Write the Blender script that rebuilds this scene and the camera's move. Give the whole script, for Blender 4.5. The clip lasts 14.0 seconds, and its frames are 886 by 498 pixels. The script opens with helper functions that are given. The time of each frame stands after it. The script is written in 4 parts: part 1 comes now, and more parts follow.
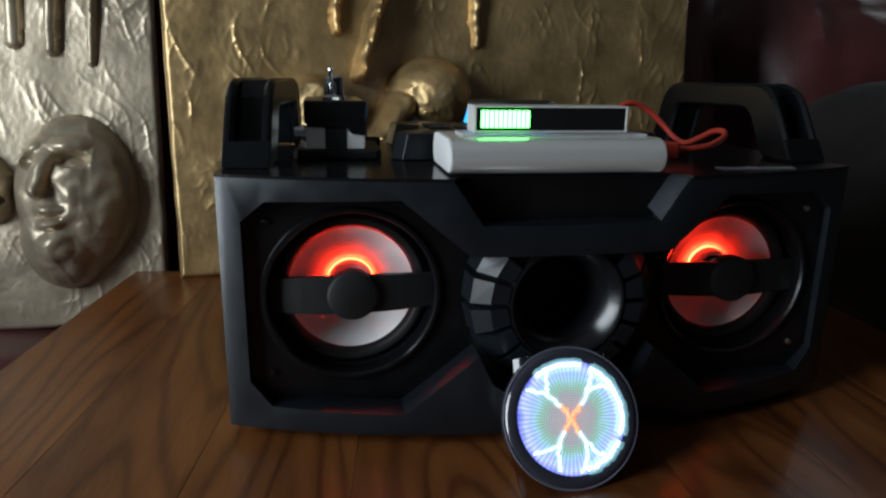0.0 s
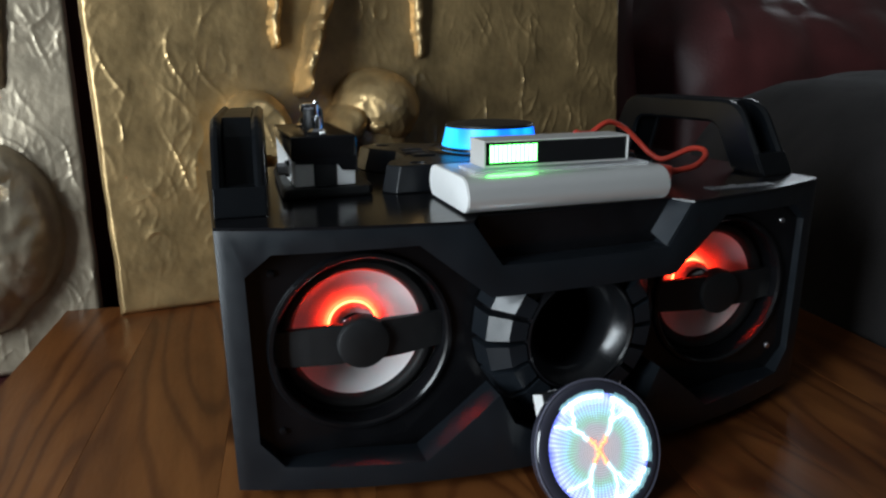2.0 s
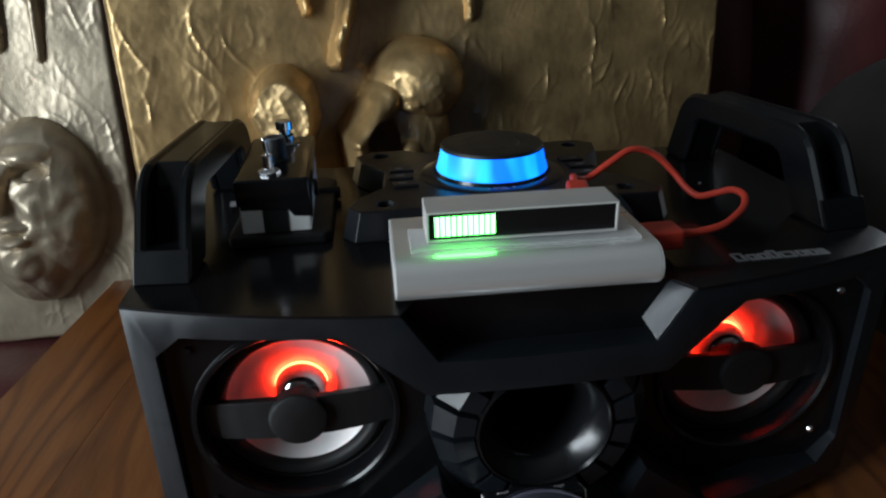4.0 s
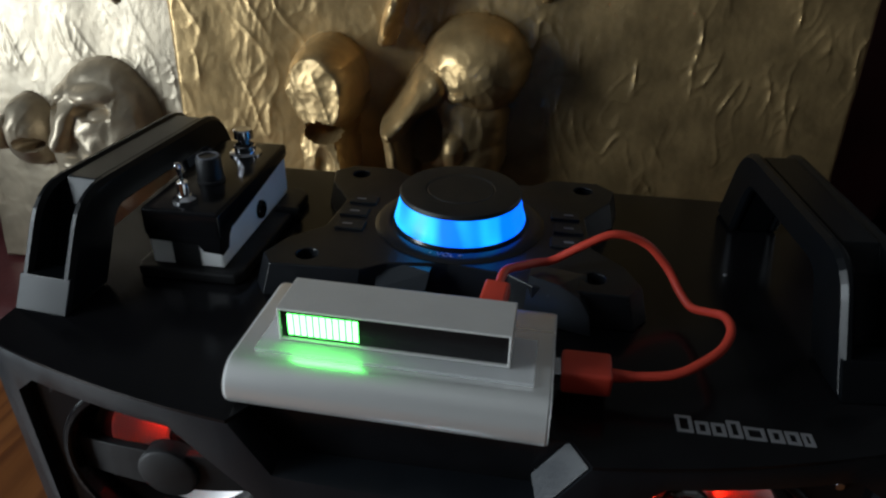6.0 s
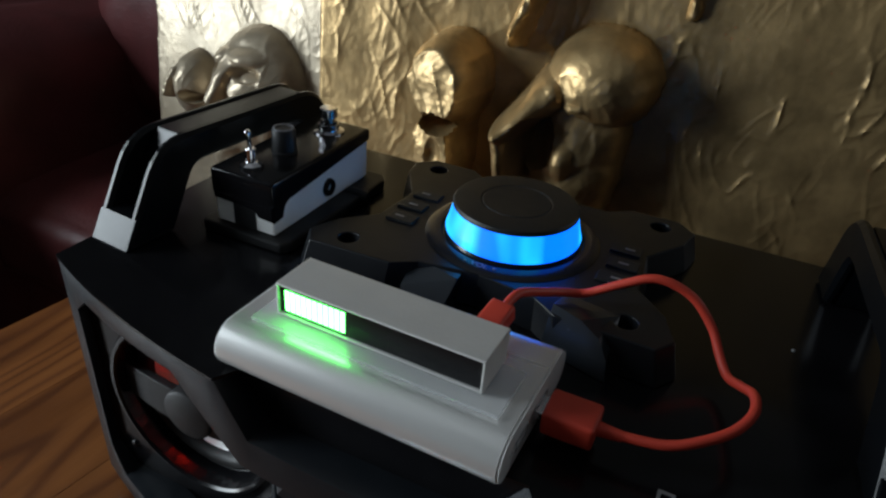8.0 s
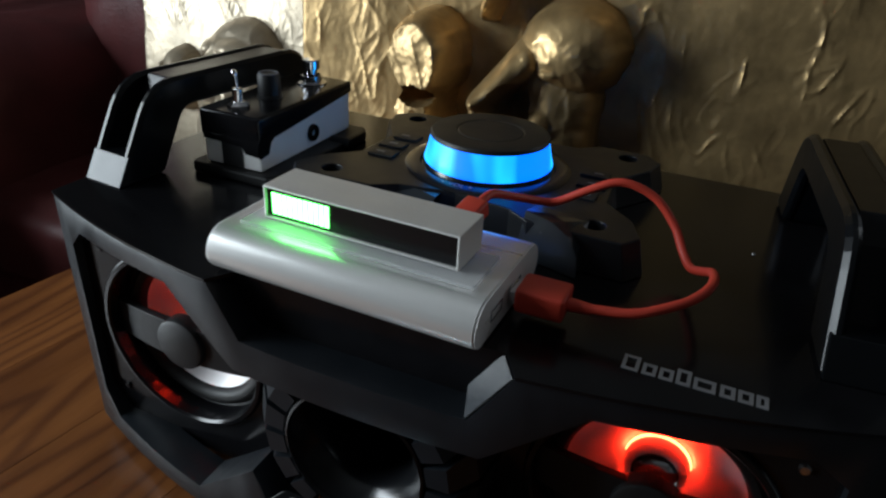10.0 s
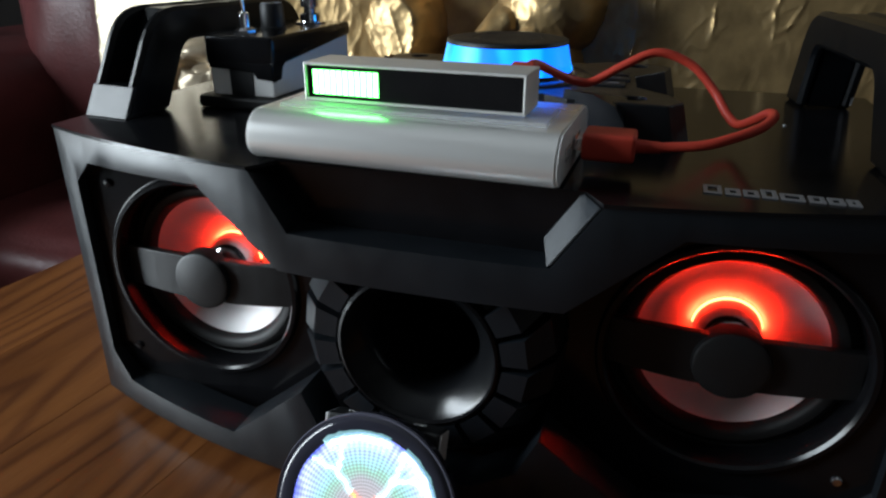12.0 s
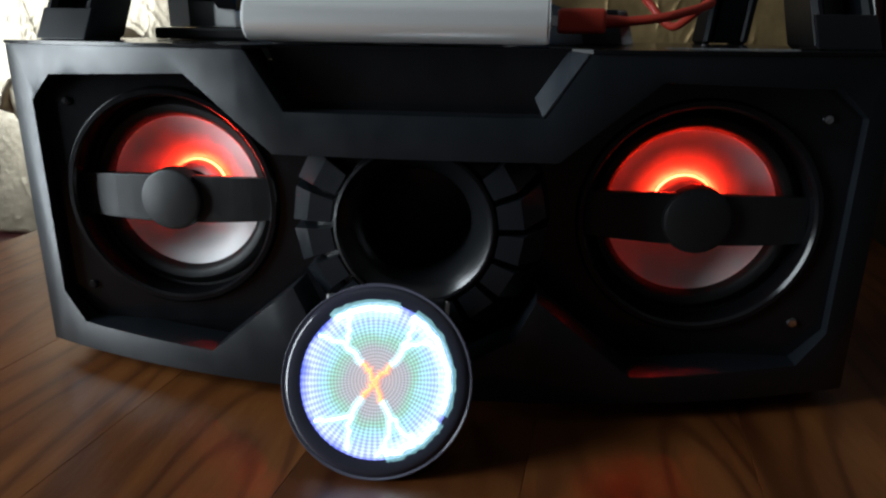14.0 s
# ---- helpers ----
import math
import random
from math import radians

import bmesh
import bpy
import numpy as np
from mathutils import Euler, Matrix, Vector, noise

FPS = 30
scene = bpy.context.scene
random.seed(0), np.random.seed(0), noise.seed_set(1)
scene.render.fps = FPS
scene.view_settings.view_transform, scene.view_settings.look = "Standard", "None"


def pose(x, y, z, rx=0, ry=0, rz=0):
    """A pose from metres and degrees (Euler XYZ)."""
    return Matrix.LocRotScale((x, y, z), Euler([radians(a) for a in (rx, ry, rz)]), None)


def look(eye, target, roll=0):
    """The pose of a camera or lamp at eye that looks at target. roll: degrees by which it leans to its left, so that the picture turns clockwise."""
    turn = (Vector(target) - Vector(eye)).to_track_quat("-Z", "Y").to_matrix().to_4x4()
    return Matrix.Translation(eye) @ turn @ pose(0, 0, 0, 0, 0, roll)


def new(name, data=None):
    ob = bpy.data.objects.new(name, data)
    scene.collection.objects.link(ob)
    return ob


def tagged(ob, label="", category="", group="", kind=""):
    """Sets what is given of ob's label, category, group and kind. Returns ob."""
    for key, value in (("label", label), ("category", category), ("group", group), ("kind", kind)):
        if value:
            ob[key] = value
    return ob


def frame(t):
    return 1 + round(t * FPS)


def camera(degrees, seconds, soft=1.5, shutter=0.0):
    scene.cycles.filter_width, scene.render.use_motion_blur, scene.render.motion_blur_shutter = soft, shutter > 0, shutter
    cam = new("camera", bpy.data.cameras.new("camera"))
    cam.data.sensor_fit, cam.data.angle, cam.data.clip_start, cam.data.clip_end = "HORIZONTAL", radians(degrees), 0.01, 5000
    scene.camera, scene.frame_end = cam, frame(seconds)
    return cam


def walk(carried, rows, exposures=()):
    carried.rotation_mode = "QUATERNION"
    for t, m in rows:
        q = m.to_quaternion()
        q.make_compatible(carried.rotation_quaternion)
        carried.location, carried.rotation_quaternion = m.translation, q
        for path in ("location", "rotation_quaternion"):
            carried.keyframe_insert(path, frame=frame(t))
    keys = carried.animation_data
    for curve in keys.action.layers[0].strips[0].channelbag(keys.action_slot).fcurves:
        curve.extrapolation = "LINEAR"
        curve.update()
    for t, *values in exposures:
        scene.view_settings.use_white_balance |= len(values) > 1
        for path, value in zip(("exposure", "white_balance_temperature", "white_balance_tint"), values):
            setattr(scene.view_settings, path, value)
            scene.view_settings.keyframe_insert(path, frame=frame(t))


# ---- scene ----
cam = camera(65.9, 14.0, soft=2.3)
PATH = [
    (0, (-0.164, -0.455, 0.25), (0.184, 1.453, -0.239), 0.7),
    (0.5, (-0.195, -0.444, 0.243), (0.292, 1.444, -0.202), 0.6),
    (1, (-0.215, -0.434, 0.252), (0.374, 1.423, -0.199), -0.4),
    (1.5, (-0.235, -0.431, 0.252), (0.397, 1.404, -0.231), 0.3),
    (2, (-0.232, -0.414, 0.281), (0.403, 1.408, -0.248), -0.6),
    (2.5, (-0.211, -0.388, 0.312), (0.405, 1.411, -0.308), -0.0),
    (3, (-0.183, -0.38, 0.321), (0.327, 1.444, -0.321), -0.4),
    (5.5, (0.028, -0.271, 0.41), (-0.116, 1.453, -0.594), -0.9),
    (6, (0.046, -0.248, 0.408), (-0.199, 1.469, -0.589), 1.1),
    (6.5, (0.059, -0.227, 0.411), (-0.287, 1.465, -0.597), 3.4),
    (7, (0.07, -0.217, 0.417), (-0.4, 1.437, -0.605), 5.6),
    (7.5, (0.088, -0.216, 0.418), (-0.527, 1.395, -0.596), 5.4),
    (8, (0.109, -0.217, 0.409), (-0.577, 1.362, -0.609), 4.4),
    (10.5, (0.137, -0.264, 0.345), (-0.524, 1.394, -0.558), 2.8),
    (11, (0.135, -0.267, 0.321), (-0.503, 1.422, -0.539), 2.4),
    (11.5, (0.114, -0.28, 0.308), (-0.496, 1.429, -0.532), 2.1),
    (12, (0.097, -0.3, 0.279), (-0.454, 1.449, -0.519), 0.3),
    (12.5, (0.093, -0.324, 0.248), (-0.344, 1.475, -0.508), 0.4),
    (13, (0.087, -0.335, 0.226), (-0.268, 1.499, -0.488), 1.2),
    (13.5, (0.077, -0.34, 0.21), (-0.216, 1.521, -0.463), 0.4),
    (14, (0.052, -0.358, 0.195), (-0.166, 1.535, -0.412), 0.7),
]
walk(cam, [(t, look(eye, target, roll)) for t, eye, target, roll in PATH],
     exposures=[(0, -0.15), (1, 0.08), (1.5, 0.18), (3, 0.12), (5.5, -0.12), (6.5, -0.07), (8, 0.03), (10.5, 0.2), (11.5, 0.3), (12.5, 0.43), (13, 0.4), (14, 0.23)])

# ---- world and light ----
world = bpy.data.worlds.new("sky")
scene.world = world
world.use_nodes = True
sky = world.node_tree.nodes.new("ShaderNodeTexSky")
sky.sky_type, sky.sun_disc = "NISHITA", False
sky.sun_elevation, sky.sun_rotation = radians(35), radians(250)
world.node_tree.links.new(sky.outputs[0], world.node_tree.nodes["Background"].inputs[0])
world.node_tree.nodes["Background"].inputs[1].default_value = 0.1


def area_lamp(name, m, sx, sy, watts, colour):
    data = bpy.data.lights.new(name, "AREA")
    data.shape, data.size, data.size_y, data.energy, data.color = "RECTANGLE", sx, sy, watts, colour
    ob = new(name, data)
    ob.matrix_world = m
    return ob


WIN_Y, WIN_Z = (-0.95, -0.33), (-0.36, 1.26)
window_light = area_lamp("window_light", look((-1.57, -0.64, 0.45), (0.0, 0.2, 0.2)), 0.52, 1.5, 36.0, (0.8, 0.92, 1.0))
WIN2_X, WIN2_Z = (1.5, 2.05), (0.25, 1.15)
side_window_light = area_lamp("side_window_light", look((1.775, 1.36, 0.7), (1.775, 0.0, 0.7)), 0.53, 0.88, 7.0, (0.86, 0.94, 1.0))


# ---- materials ----
def material(name, colour, rough=0.5, metal=0.0, vary=0.25, scale=30.0, bump=0.0, bump_scale=200.0, coat=0.0,
             emit=None, strength=0.0, stretch=(1, 1, 1), transmission=0.0, alpha=1.0, rough_vary=0.1):
    m = bpy.data.materials.new(name)
    m.use_nodes = True
    nt = m.node_tree
    b = nt.nodes["Principled BSDF"]
    link = nt.links.new
    co = nt.nodes.new("ShaderNodeTexCoord")
    mp = nt.nodes.new("ShaderNodeMapping")
    mp.inputs["Scale"].default_value = stretch
    link(co.outputs["Object"], mp.inputs["Vector"])
    n1 = nt.nodes.new("ShaderNodeTexNoise")
    n1.inputs["Scale"].default_value, n1.inputs["Detail"].default_value = scale, 6
    link(mp.outputs[0], n1.inputs["Vector"])
    ramp = nt.nodes.new("ShaderNodeValToRGB")
    lo = [c * (1 - vary) for c in colour]
    hi = [min(1, c * (1 + vary)) for c in colour]
    ramp.color_ramp.elements[0].position, ramp.color_ramp.elements[1].position = 0.3, 0.7
    ramp.color_ramp.elements[0].color, ramp.color_ramp.elements[1].color = (*lo, 1), (*hi, 1)
    link(n1.outputs["Fac"], ramp.inputs["Fac"])
    link(ramp.outputs["Color"], b.inputs["Base Color"])
    n2 = nt.nodes.new("ShaderNodeTexNoise")
    n2.inputs["Scale"].default_value, n2.inputs["Detail"].default_value = scale * 2.7, 4
    link(mp.outputs[0], n2.inputs["Vector"])
    rr = nt.nodes.new("ShaderNodeMapRange")
    rr.inputs["To Min"].default_value = max(0.02, rough - rough_vary)
    rr.inputs["To Max"].default_value = min(1.0, rough + rough_vary)
    link(n2.outputs["Fac"], rr.inputs["Value"])
    link(rr.outputs[0], b.inputs["Roughness"])
    b.inputs["Metallic"].default_value = metal
    b.inputs["Coat Weight"].default_value = coat
    b.inputs["Transmission Weight"].default_value = transmission
    b.inputs["Alpha"].default_value = alpha
    if bump:
        n3 = nt.nodes.new("ShaderNodeTexNoise")
        n3.inputs["Scale"].default_value, n3.inputs["Detail"].default_value = bump_scale, 5
        link(mp.outputs[0], n3.inputs["Vector"])
        bp = nt.nodes.new("ShaderNodeBump")
        bp.inputs["Strength"].default_value, bp.inputs["Distance"].default_value = bump, 0.002
        link(n3.outputs["Fac"], bp.inputs["Height"])
        link(bp.outputs[0], b.inputs["Normal"])
    if emit:
        b.inputs["Emission Color"].default_value = (*emit, 1)
        b.inputs["Emission Strength"].default_value = strength
    return m


def wood_material():
    m = bpy.data.materials.new("varnished_pine")
    m.use_nodes = True
    nt = m.node_tree
    b = nt.nodes["Principled BSDF"]
    link = nt.links.new
    co = nt.nodes.new("ShaderNodeTexCoord")
    info = nt.nodes.new("ShaderNodeObjectInfo")
    shift = nt.nodes.new("ShaderNodeVectorMath")
    shift.operation = "MULTIPLY_ADD"
    shift.inputs[1].default_value = (1, 1, 1)
    link(co.outputs["Object"], shift.inputs[0])
    off = nt.nodes.new("ShaderNodeCombineXYZ")
    mul = nt.nodes.new("ShaderNodeMath")
    mul.operation, mul.inputs[1].default_value = "MULTIPLY", 7.0
    link(info.outputs["Random"], mul.inputs[0])
    link(mul.outputs[0], off.inputs["Y"])
    link(mul.outputs[0], off.inputs["Z"])
    link(off.outputs[0], shift.inputs[2])
    mp = nt.nodes.new("ShaderNodeMapping")
    mp.inputs["Scale"].default_value = (1.0, 0.26, 1.0)
    link(shift.outputs[0], mp.inputs["Vector"])
    warp = nt.nodes.new("ShaderNodeTexNoise")
    warp.inputs["Scale"].default_value, warp.inputs["Detail"].default_value = 16, 3
    link(mp.outputs[0], warp.inputs["Vector"])
    gmap = nt.nodes.new("ShaderNodeMapping")
    gmap.inputs["Scale"].default_value = (1.0, 0.17, 1.0)
    link(shift.outputs[0], gmap.inputs["Vector"])
    rings = nt.nodes.new("ShaderNodeTexNoise")
    rings.inputs["Scale"].default_value, rings.inputs["Detail"].default_value, rings.inputs["Roughness"].default_value = 9.0, 2.5, 0.35
    link(gmap.outputs[0], rings.inputs["Vector"])
    many = nt.nodes.new("ShaderNodeMath")
    many.operation, many.inputs[1].default_value = "MULTIPLY", 95.0
    link(rings.outputs["Fac"], many.inputs[0])
    wave = nt.nodes.new("ShaderNodeMath")
    wave.operation = "SINE"
    link(many.outputs[0], wave.inputs[0])
    grain = nt.nodes.new("ShaderNodeMapRange")
    grain.inputs["From Min"].default_value = -1.0
    link(wave.outputs[0], grain.inputs["Value"])
    fine = nt.nodes.new("ShaderNodeTexNoise")
    fine.inputs["Scale"].default_value, fine.inputs["Detail"].default_value = 240, 4
    link(mp.outputs[0], fine.inputs["Vector"])
    r1 = nt.nodes.new("ShaderNodeValToRGB")
    e = r1.color_ramp.elements
    e[0].position, e[0].color = 0.0, (0.104, 0.034, 0.011, 1)
    e[1].position, e[1].color = 0.95, (0.178, 0.064, 0.019, 1)
    mid = e.new(0.3)
    mid.color = (0.158, 0.056, 0.017, 1)
    link(grain.outputs[0], r1.inputs["Fac"])
    blot = nt.nodes.new("ShaderNodeValToRGB")
    blot.color_ramp.elements[0].color, blot.color_ramp.elements[1].color = (0.55, 0.46, 0.42, 1), (1.3, 1.3, 1.22, 1)
    blot.color_ramp.elements[0].position, blot.color_ramp.elements[1].position = 0.3, 0.7
    mixf = nt.nodes.new("ShaderNodeMath")
    mixf.operation = "MULTIPLY_ADD"
    mixf.inputs[1].default_value = 0.35
    link(info.outputs["Random"], mixf.inputs[0])
    wsub = nt.nodes.new("ShaderNodeMath")
    wsub.operation, wsub.inputs[1].default_value = "SUBTRACT", 0.17
    link(warp.outputs["Fac"], wsub.inputs[0])
    link(wsub.outputs[0], mixf.inputs[2])
    link(mixf.outputs[0], blot.inputs["Fac"])
    mx = nt.nodes.new("ShaderNodeMix")
    mx.data_type, mx.blend_type = "RGBA", "MULTIPLY"
    mx.inputs["Factor"].default_value = 1.0
    link(r1.outputs["Color"], mx.inputs["A"])
    link(blot.outputs["Color"], mx.inputs["B"])
    # knots
    vor = nt.nodes.new("ShaderNodeTexVoronoi")
    vor.inputs["Scale"].default_value = 3.6
    kmap = nt.nodes.new("ShaderNodeMapping")
    kmap.inputs["Scale"].default_value = (2.1, 1.0, 1.0)
    link(shift.outputs[0], kmap.inputs["Vector"])
    link(kmap.outputs[0], vor.inputs["Vector"])
    kr = nt.nodes.new("ShaderNodeValToRGB")
    kr.color_ramp.elements[0].position, kr.color_ramp.elements[0].color = 0.045, (0.28, 0.2, 0.18, 1)
    kr.color_ramp.elements[1].position, kr.color_ramp.elements[1].color = 0.1, (1, 1, 1, 1)
    link(vor.outputs["Distance"], kr.inputs["Fac"])
    mk = nt.nodes.new("ShaderNodeMix")
    mk.data_type, mk.blend_type = "RGBA", "MULTIPLY"
    mk.inputs["Factor"].default_value = 1.0
    link(mx.outputs["Result"], mk.inputs["A"])
    link(kr.outputs["Color"], mk.inputs["B"])
    # long dark pores and streaks
    smap = nt.nodes.new("ShaderNodeMapping")
    smap.inputs["Scale"].default_value = (1.0, 0.035, 1.0)
    link(shift.outputs[0], smap.inputs["Vector"])
    streak = nt.nodes.new("ShaderNodeTexNoise")
    streak.inputs["Scale"].default_value, streak.inputs["Detail"].default_value, streak.inputs["Roughness"].default_value = 60, 6, 0.6
    link(smap.outputs[0], streak.inputs["Vector"])
    sr = nt.nodes.new("ShaderNodeValToRGB")
    sr.color_ramp.elements[0].position, sr.color_ramp.elements[0].color = 0.33, (0.84, 0.8, 0.77, 1)
    sr.color_ramp.elements[1].position, sr.color_ramp.elements[1].color = 0.62, (1.1, 1.1, 1.08, 1)
    link(streak.outputs["Fac"], sr.inputs["Fac"])
    ms = nt.nodes.new("ShaderNodeMix")
    ms.data_type, ms.blend_type = "RGBA", "MULTIPLY"
    ms.inputs["Factor"].default_value = 1.0
    link(mk.outputs["Result"], ms.inputs["A"])
    link(sr.outputs["Color"], ms.inputs["B"])
    link(ms.outputs["Result"], b.inputs["Base Color"])
    rr = nt.nodes.new("ShaderNodeMapRange")
    rr.inputs["To Min"].default_value, rr.inputs["To Max"].default_value = 0.24, 0.42
    link(fine.outputs["Fac"], rr.inputs["Value"])
    link(rr.outputs[0], b.inputs["Roughness"])
    bp = nt.nodes.new("ShaderNodeBump")
    bp.inputs["Strength"].default_value, bp.inputs["Distance"].default_value = 0.25, 0.001
    link(fine.outputs["Fac"], bp.inputs["Height"])
    link(bp.outputs[0], b.inputs["Normal"])
    return m


WOOD = wood_material()
PLASTIC = material("black_plastic", (0.008, 0.009, 0.011), 0.34, vary=0.2, bump=0.12, bump_scale=900)
GLOSS = material("gloss_black_plastic", (0.006, 0.006, 0.007), 0.18, vary=0.2, rough_vary=0.06, scale=60)
MATT = material("matt_black_plastic", (0.0085, 0.009, 0.01), 0.48, vary=0.2, bump=0.15, bump_scale=1200)
SLATE = material("slate_plastic", (0.0072, 0.0095, 0.0125), 0.34, vary=0.15, bump=0.03, bump_scale=900)
HANDLE = material("dark_handle_plastic", (0.003, 0.0038, 0.005), 0.3, vary=0.15, rough_vary=0.05)
for dark in (PLASTIC, GLOSS, HANDLE):
    dark.node_tree.nodes["Principled BSDF"].inputs["Specular IOR Level"].default_value = 0.32
RUBBER = material("rubber", (0.0065, 0.0065, 0.007), 0.5, vary=0.2, bump=0.1, bump_scale=700)
RUBBER.node_tree.nodes["Principled BSDF"].inputs["Specular IOR Level"].default_value = 0.32
CONE = material("silver_cone", (0.78, 0.76, 0.76), 0.45, metal=0.2, vary=0.06, bump=0.05, bump_scale=600)
CHROME = material("chrome", (0.75, 0.75, 0.78), 0.12, metal=1.0, vary=0.05, rough_vary=0.05)
ALU = material("brushed_aluminium", (0.96, 0.95, 0.93), 0.31, metal=0.68, vary=0.05, bump=0.03, bump_scale=500, stretch=(0.1, 1, 1))
WHITE = material("white_plastic", (0.83, 0.83, 0.82), 0.35, vary=0.05)
GREY_ALU = material("grey_anodised", (0.72, 0.71, 0.69), 0.42, metal=0.35, vary=0.06, bump=0.08, bump_scale=800)
CLEAR = material("clear_acrylic", (0.8, 0.81, 0.82), 0.42, vary=0.03, alpha=0.35)
RED = material("red_cable_rubber", (0.62, 0.055, 0.03), 0.5, vary=0.1, bump=0.08, bump_scale=600)
GOLD = material("gold_paint", (0.53, 0.357, 0.163), 0.4, metal=0.68, coat=0.12, vary=0.3, scale=26, bump=0.22, bump_scale=170, rough_vary=0.15)
PALE_GOLD = material("pale_gold_paint", (0.45, 0.37, 0.265), 0.4, metal=0.55, coat=0.15, vary=0.22, scale=24, bump=0.22, bump_scale=170, rough_vary=0.12)
for paint in (GOLD, PALE_GOLD):
    paint.node_tree.nodes["Principled BSDF"].inputs["Coat Roughness"].default_value = 0.24
BOARD_EDGE = material("raw_board", (0.2, 0.12, 0.07), 0.7, vary=0.3)
LEATHER = material("maroon_leather", (0.1, 0.026, 0.026), 0.42, vary=0.35, scale=9, bump=0.35, bump_scale=160)
FABRIC = material("charcoal_fabric", (0.015, 0.0125, 0.0125), 0.9, vary=0.3, scale=14, bump=0.6, bump_scale=700)
WALL = material("painted_wall", (0.13, 0.125, 0.12), 0.85, vary=0.08, scale=4, bump=0.1, bump_scale=80)
CEIL = material("ceiling_paint", (0.36, 0.355, 0.35), 0.9, vary=0.05, scale=4)
CARPET = material("brown_carpet", (0.07, 0.045, 0.035), 0.95, vary=0.35, scale=40, bump=0.6, bump_scale=500)
FRAME_WHITE = material("white_gloss_paint", (0.75, 0.75, 0.73), 0.35, vary=0.05)
PRINT = material("grey_print", (0.24, 0.24, 0.25), 0.4, metal=0.3, vary=0.05)
PRINT_DIM = material("dim_print", (0.16, 0.17, 0.2), 0.5, vary=0.05)
SILVER_MARK = material("silver_print", (0.45, 0.45, 0.46), 0.4, vary=0.1)
LED_RED = material("red_led", (0.9, 0.1, 0.05), 0.4, emit=(1.0, 0.025, 0.008), strength=75)
HORN = material("satin_horn_plastic", (0.006, 0.0065, 0.0075), 0.22, vary=0.1, rough_vary=0.04, bump=0.03, bump_scale=600)
SEG_LIT = material("lit_green_segment", (0.4, 0.9, 0.4), 0.4, emit=(0.1, 1.0, 0.13), strength=10)
SEG_OFF = material("dark_segment", (0.008, 0.008, 0.009), 0.22, vary=0.1, rough_vary=0.05)
SMOKE = material("smoked_window", (0.008, 0.008, 0.009), 0.22, vary=0.1, rough_vary=0.05)


def ring_material():
    m = material("cyan_light_ring", (0.03, 0.08, 0.12), 0.4, emit=(0.03, 0.3, 1.0), strength=2.2)
    nt = m.node_tree
    n = nt.nodes.new("ShaderNodeTexNoise")
    n.inputs["Scale"].default_value, n.inputs["Detail"].default_value = 45, 1
    co = nt.nodes.new("ShaderNodeTexCoord")
    mp = nt.nodes.new("ShaderNodeMapping")
    mp.inputs["Scale"].default_value = (1, 1, 0.1)
    nt.links.new(co.outputs["Object"], mp.inputs["Vector"])
    nt.links.new(mp.outputs[0], n.inputs["Vector"])
    r = nt.nodes.new("ShaderNodeValToRGB")
    r.color_ramp.elements[0].position, r.color_ramp.elements[0].color = 0.4, (0.0, 0.12, 1.0, 1)
    r.color_ramp.elements[1].position, r.color_ramp.elements[1].color = 0.58, (0.01, 0.4, 1.0, 1)
    nt.links.new(n.outputs["Fac"], r.inputs["Fac"])
    nt.links.new(r.outputs["Color"], nt.nodes["Principled BSDF"].inputs["Emission Color"])
    return m


RING = ring_material()
BASE_RING = material("satin_base_ring", (0.008, 0.008, 0.01), 0.22, vary=0.1, rough_vary=0.05)


# ---- mesh helpers ----
def thing(name, place, label, category, group=""):
    ob = new(name)
    ob.empty_display_size = 0.02
    ob.location = place
    return tagged(ob, label, category, group)


def part(name, bm, mat, parent, label="", smooth=False):
    if isinstance(bm, bmesh.types.BMesh):
        me = bpy.data.meshes.new(name)
        bmesh.ops.recalc_face_normals(bm, faces=bm.faces[:])
        bm.to_mesh(me)
        bm.free()
    else:
        me = bm
    if smooth:
        for p in me.polygons:
            p.use_smooth = True
        if hasattr(me, "set_sharp_from_angle"):
            me.set_sharp_from_angle(angle=radians(38))
    if mat and not me.materials:
        me.materials.append(mat)
    ob = new(name, me)
    if parent:
        ob.parent = parent
        at = Vector((0, 0, 0))
        p = parent
        while p:
            at += p.location
            p = p.parent
        ob.location = -at
    return tagged(ob, label)


def sharp(bm, angle=35.0):
    return [e for e in bm.edges if len(e.link_faces) == 2 and e.calc_face_angle(0) > radians(angle)]


def soften(bm, width, segments=2, angle=35.0):
    edges = sharp(bm, angle)
    if edges and width:
        bmesh.ops.bevel(bm, geom=edges, offset=width, offset_type="OFFSET", segments=segments, profile=0.6, affect="EDGES", clamp_overlap=True)


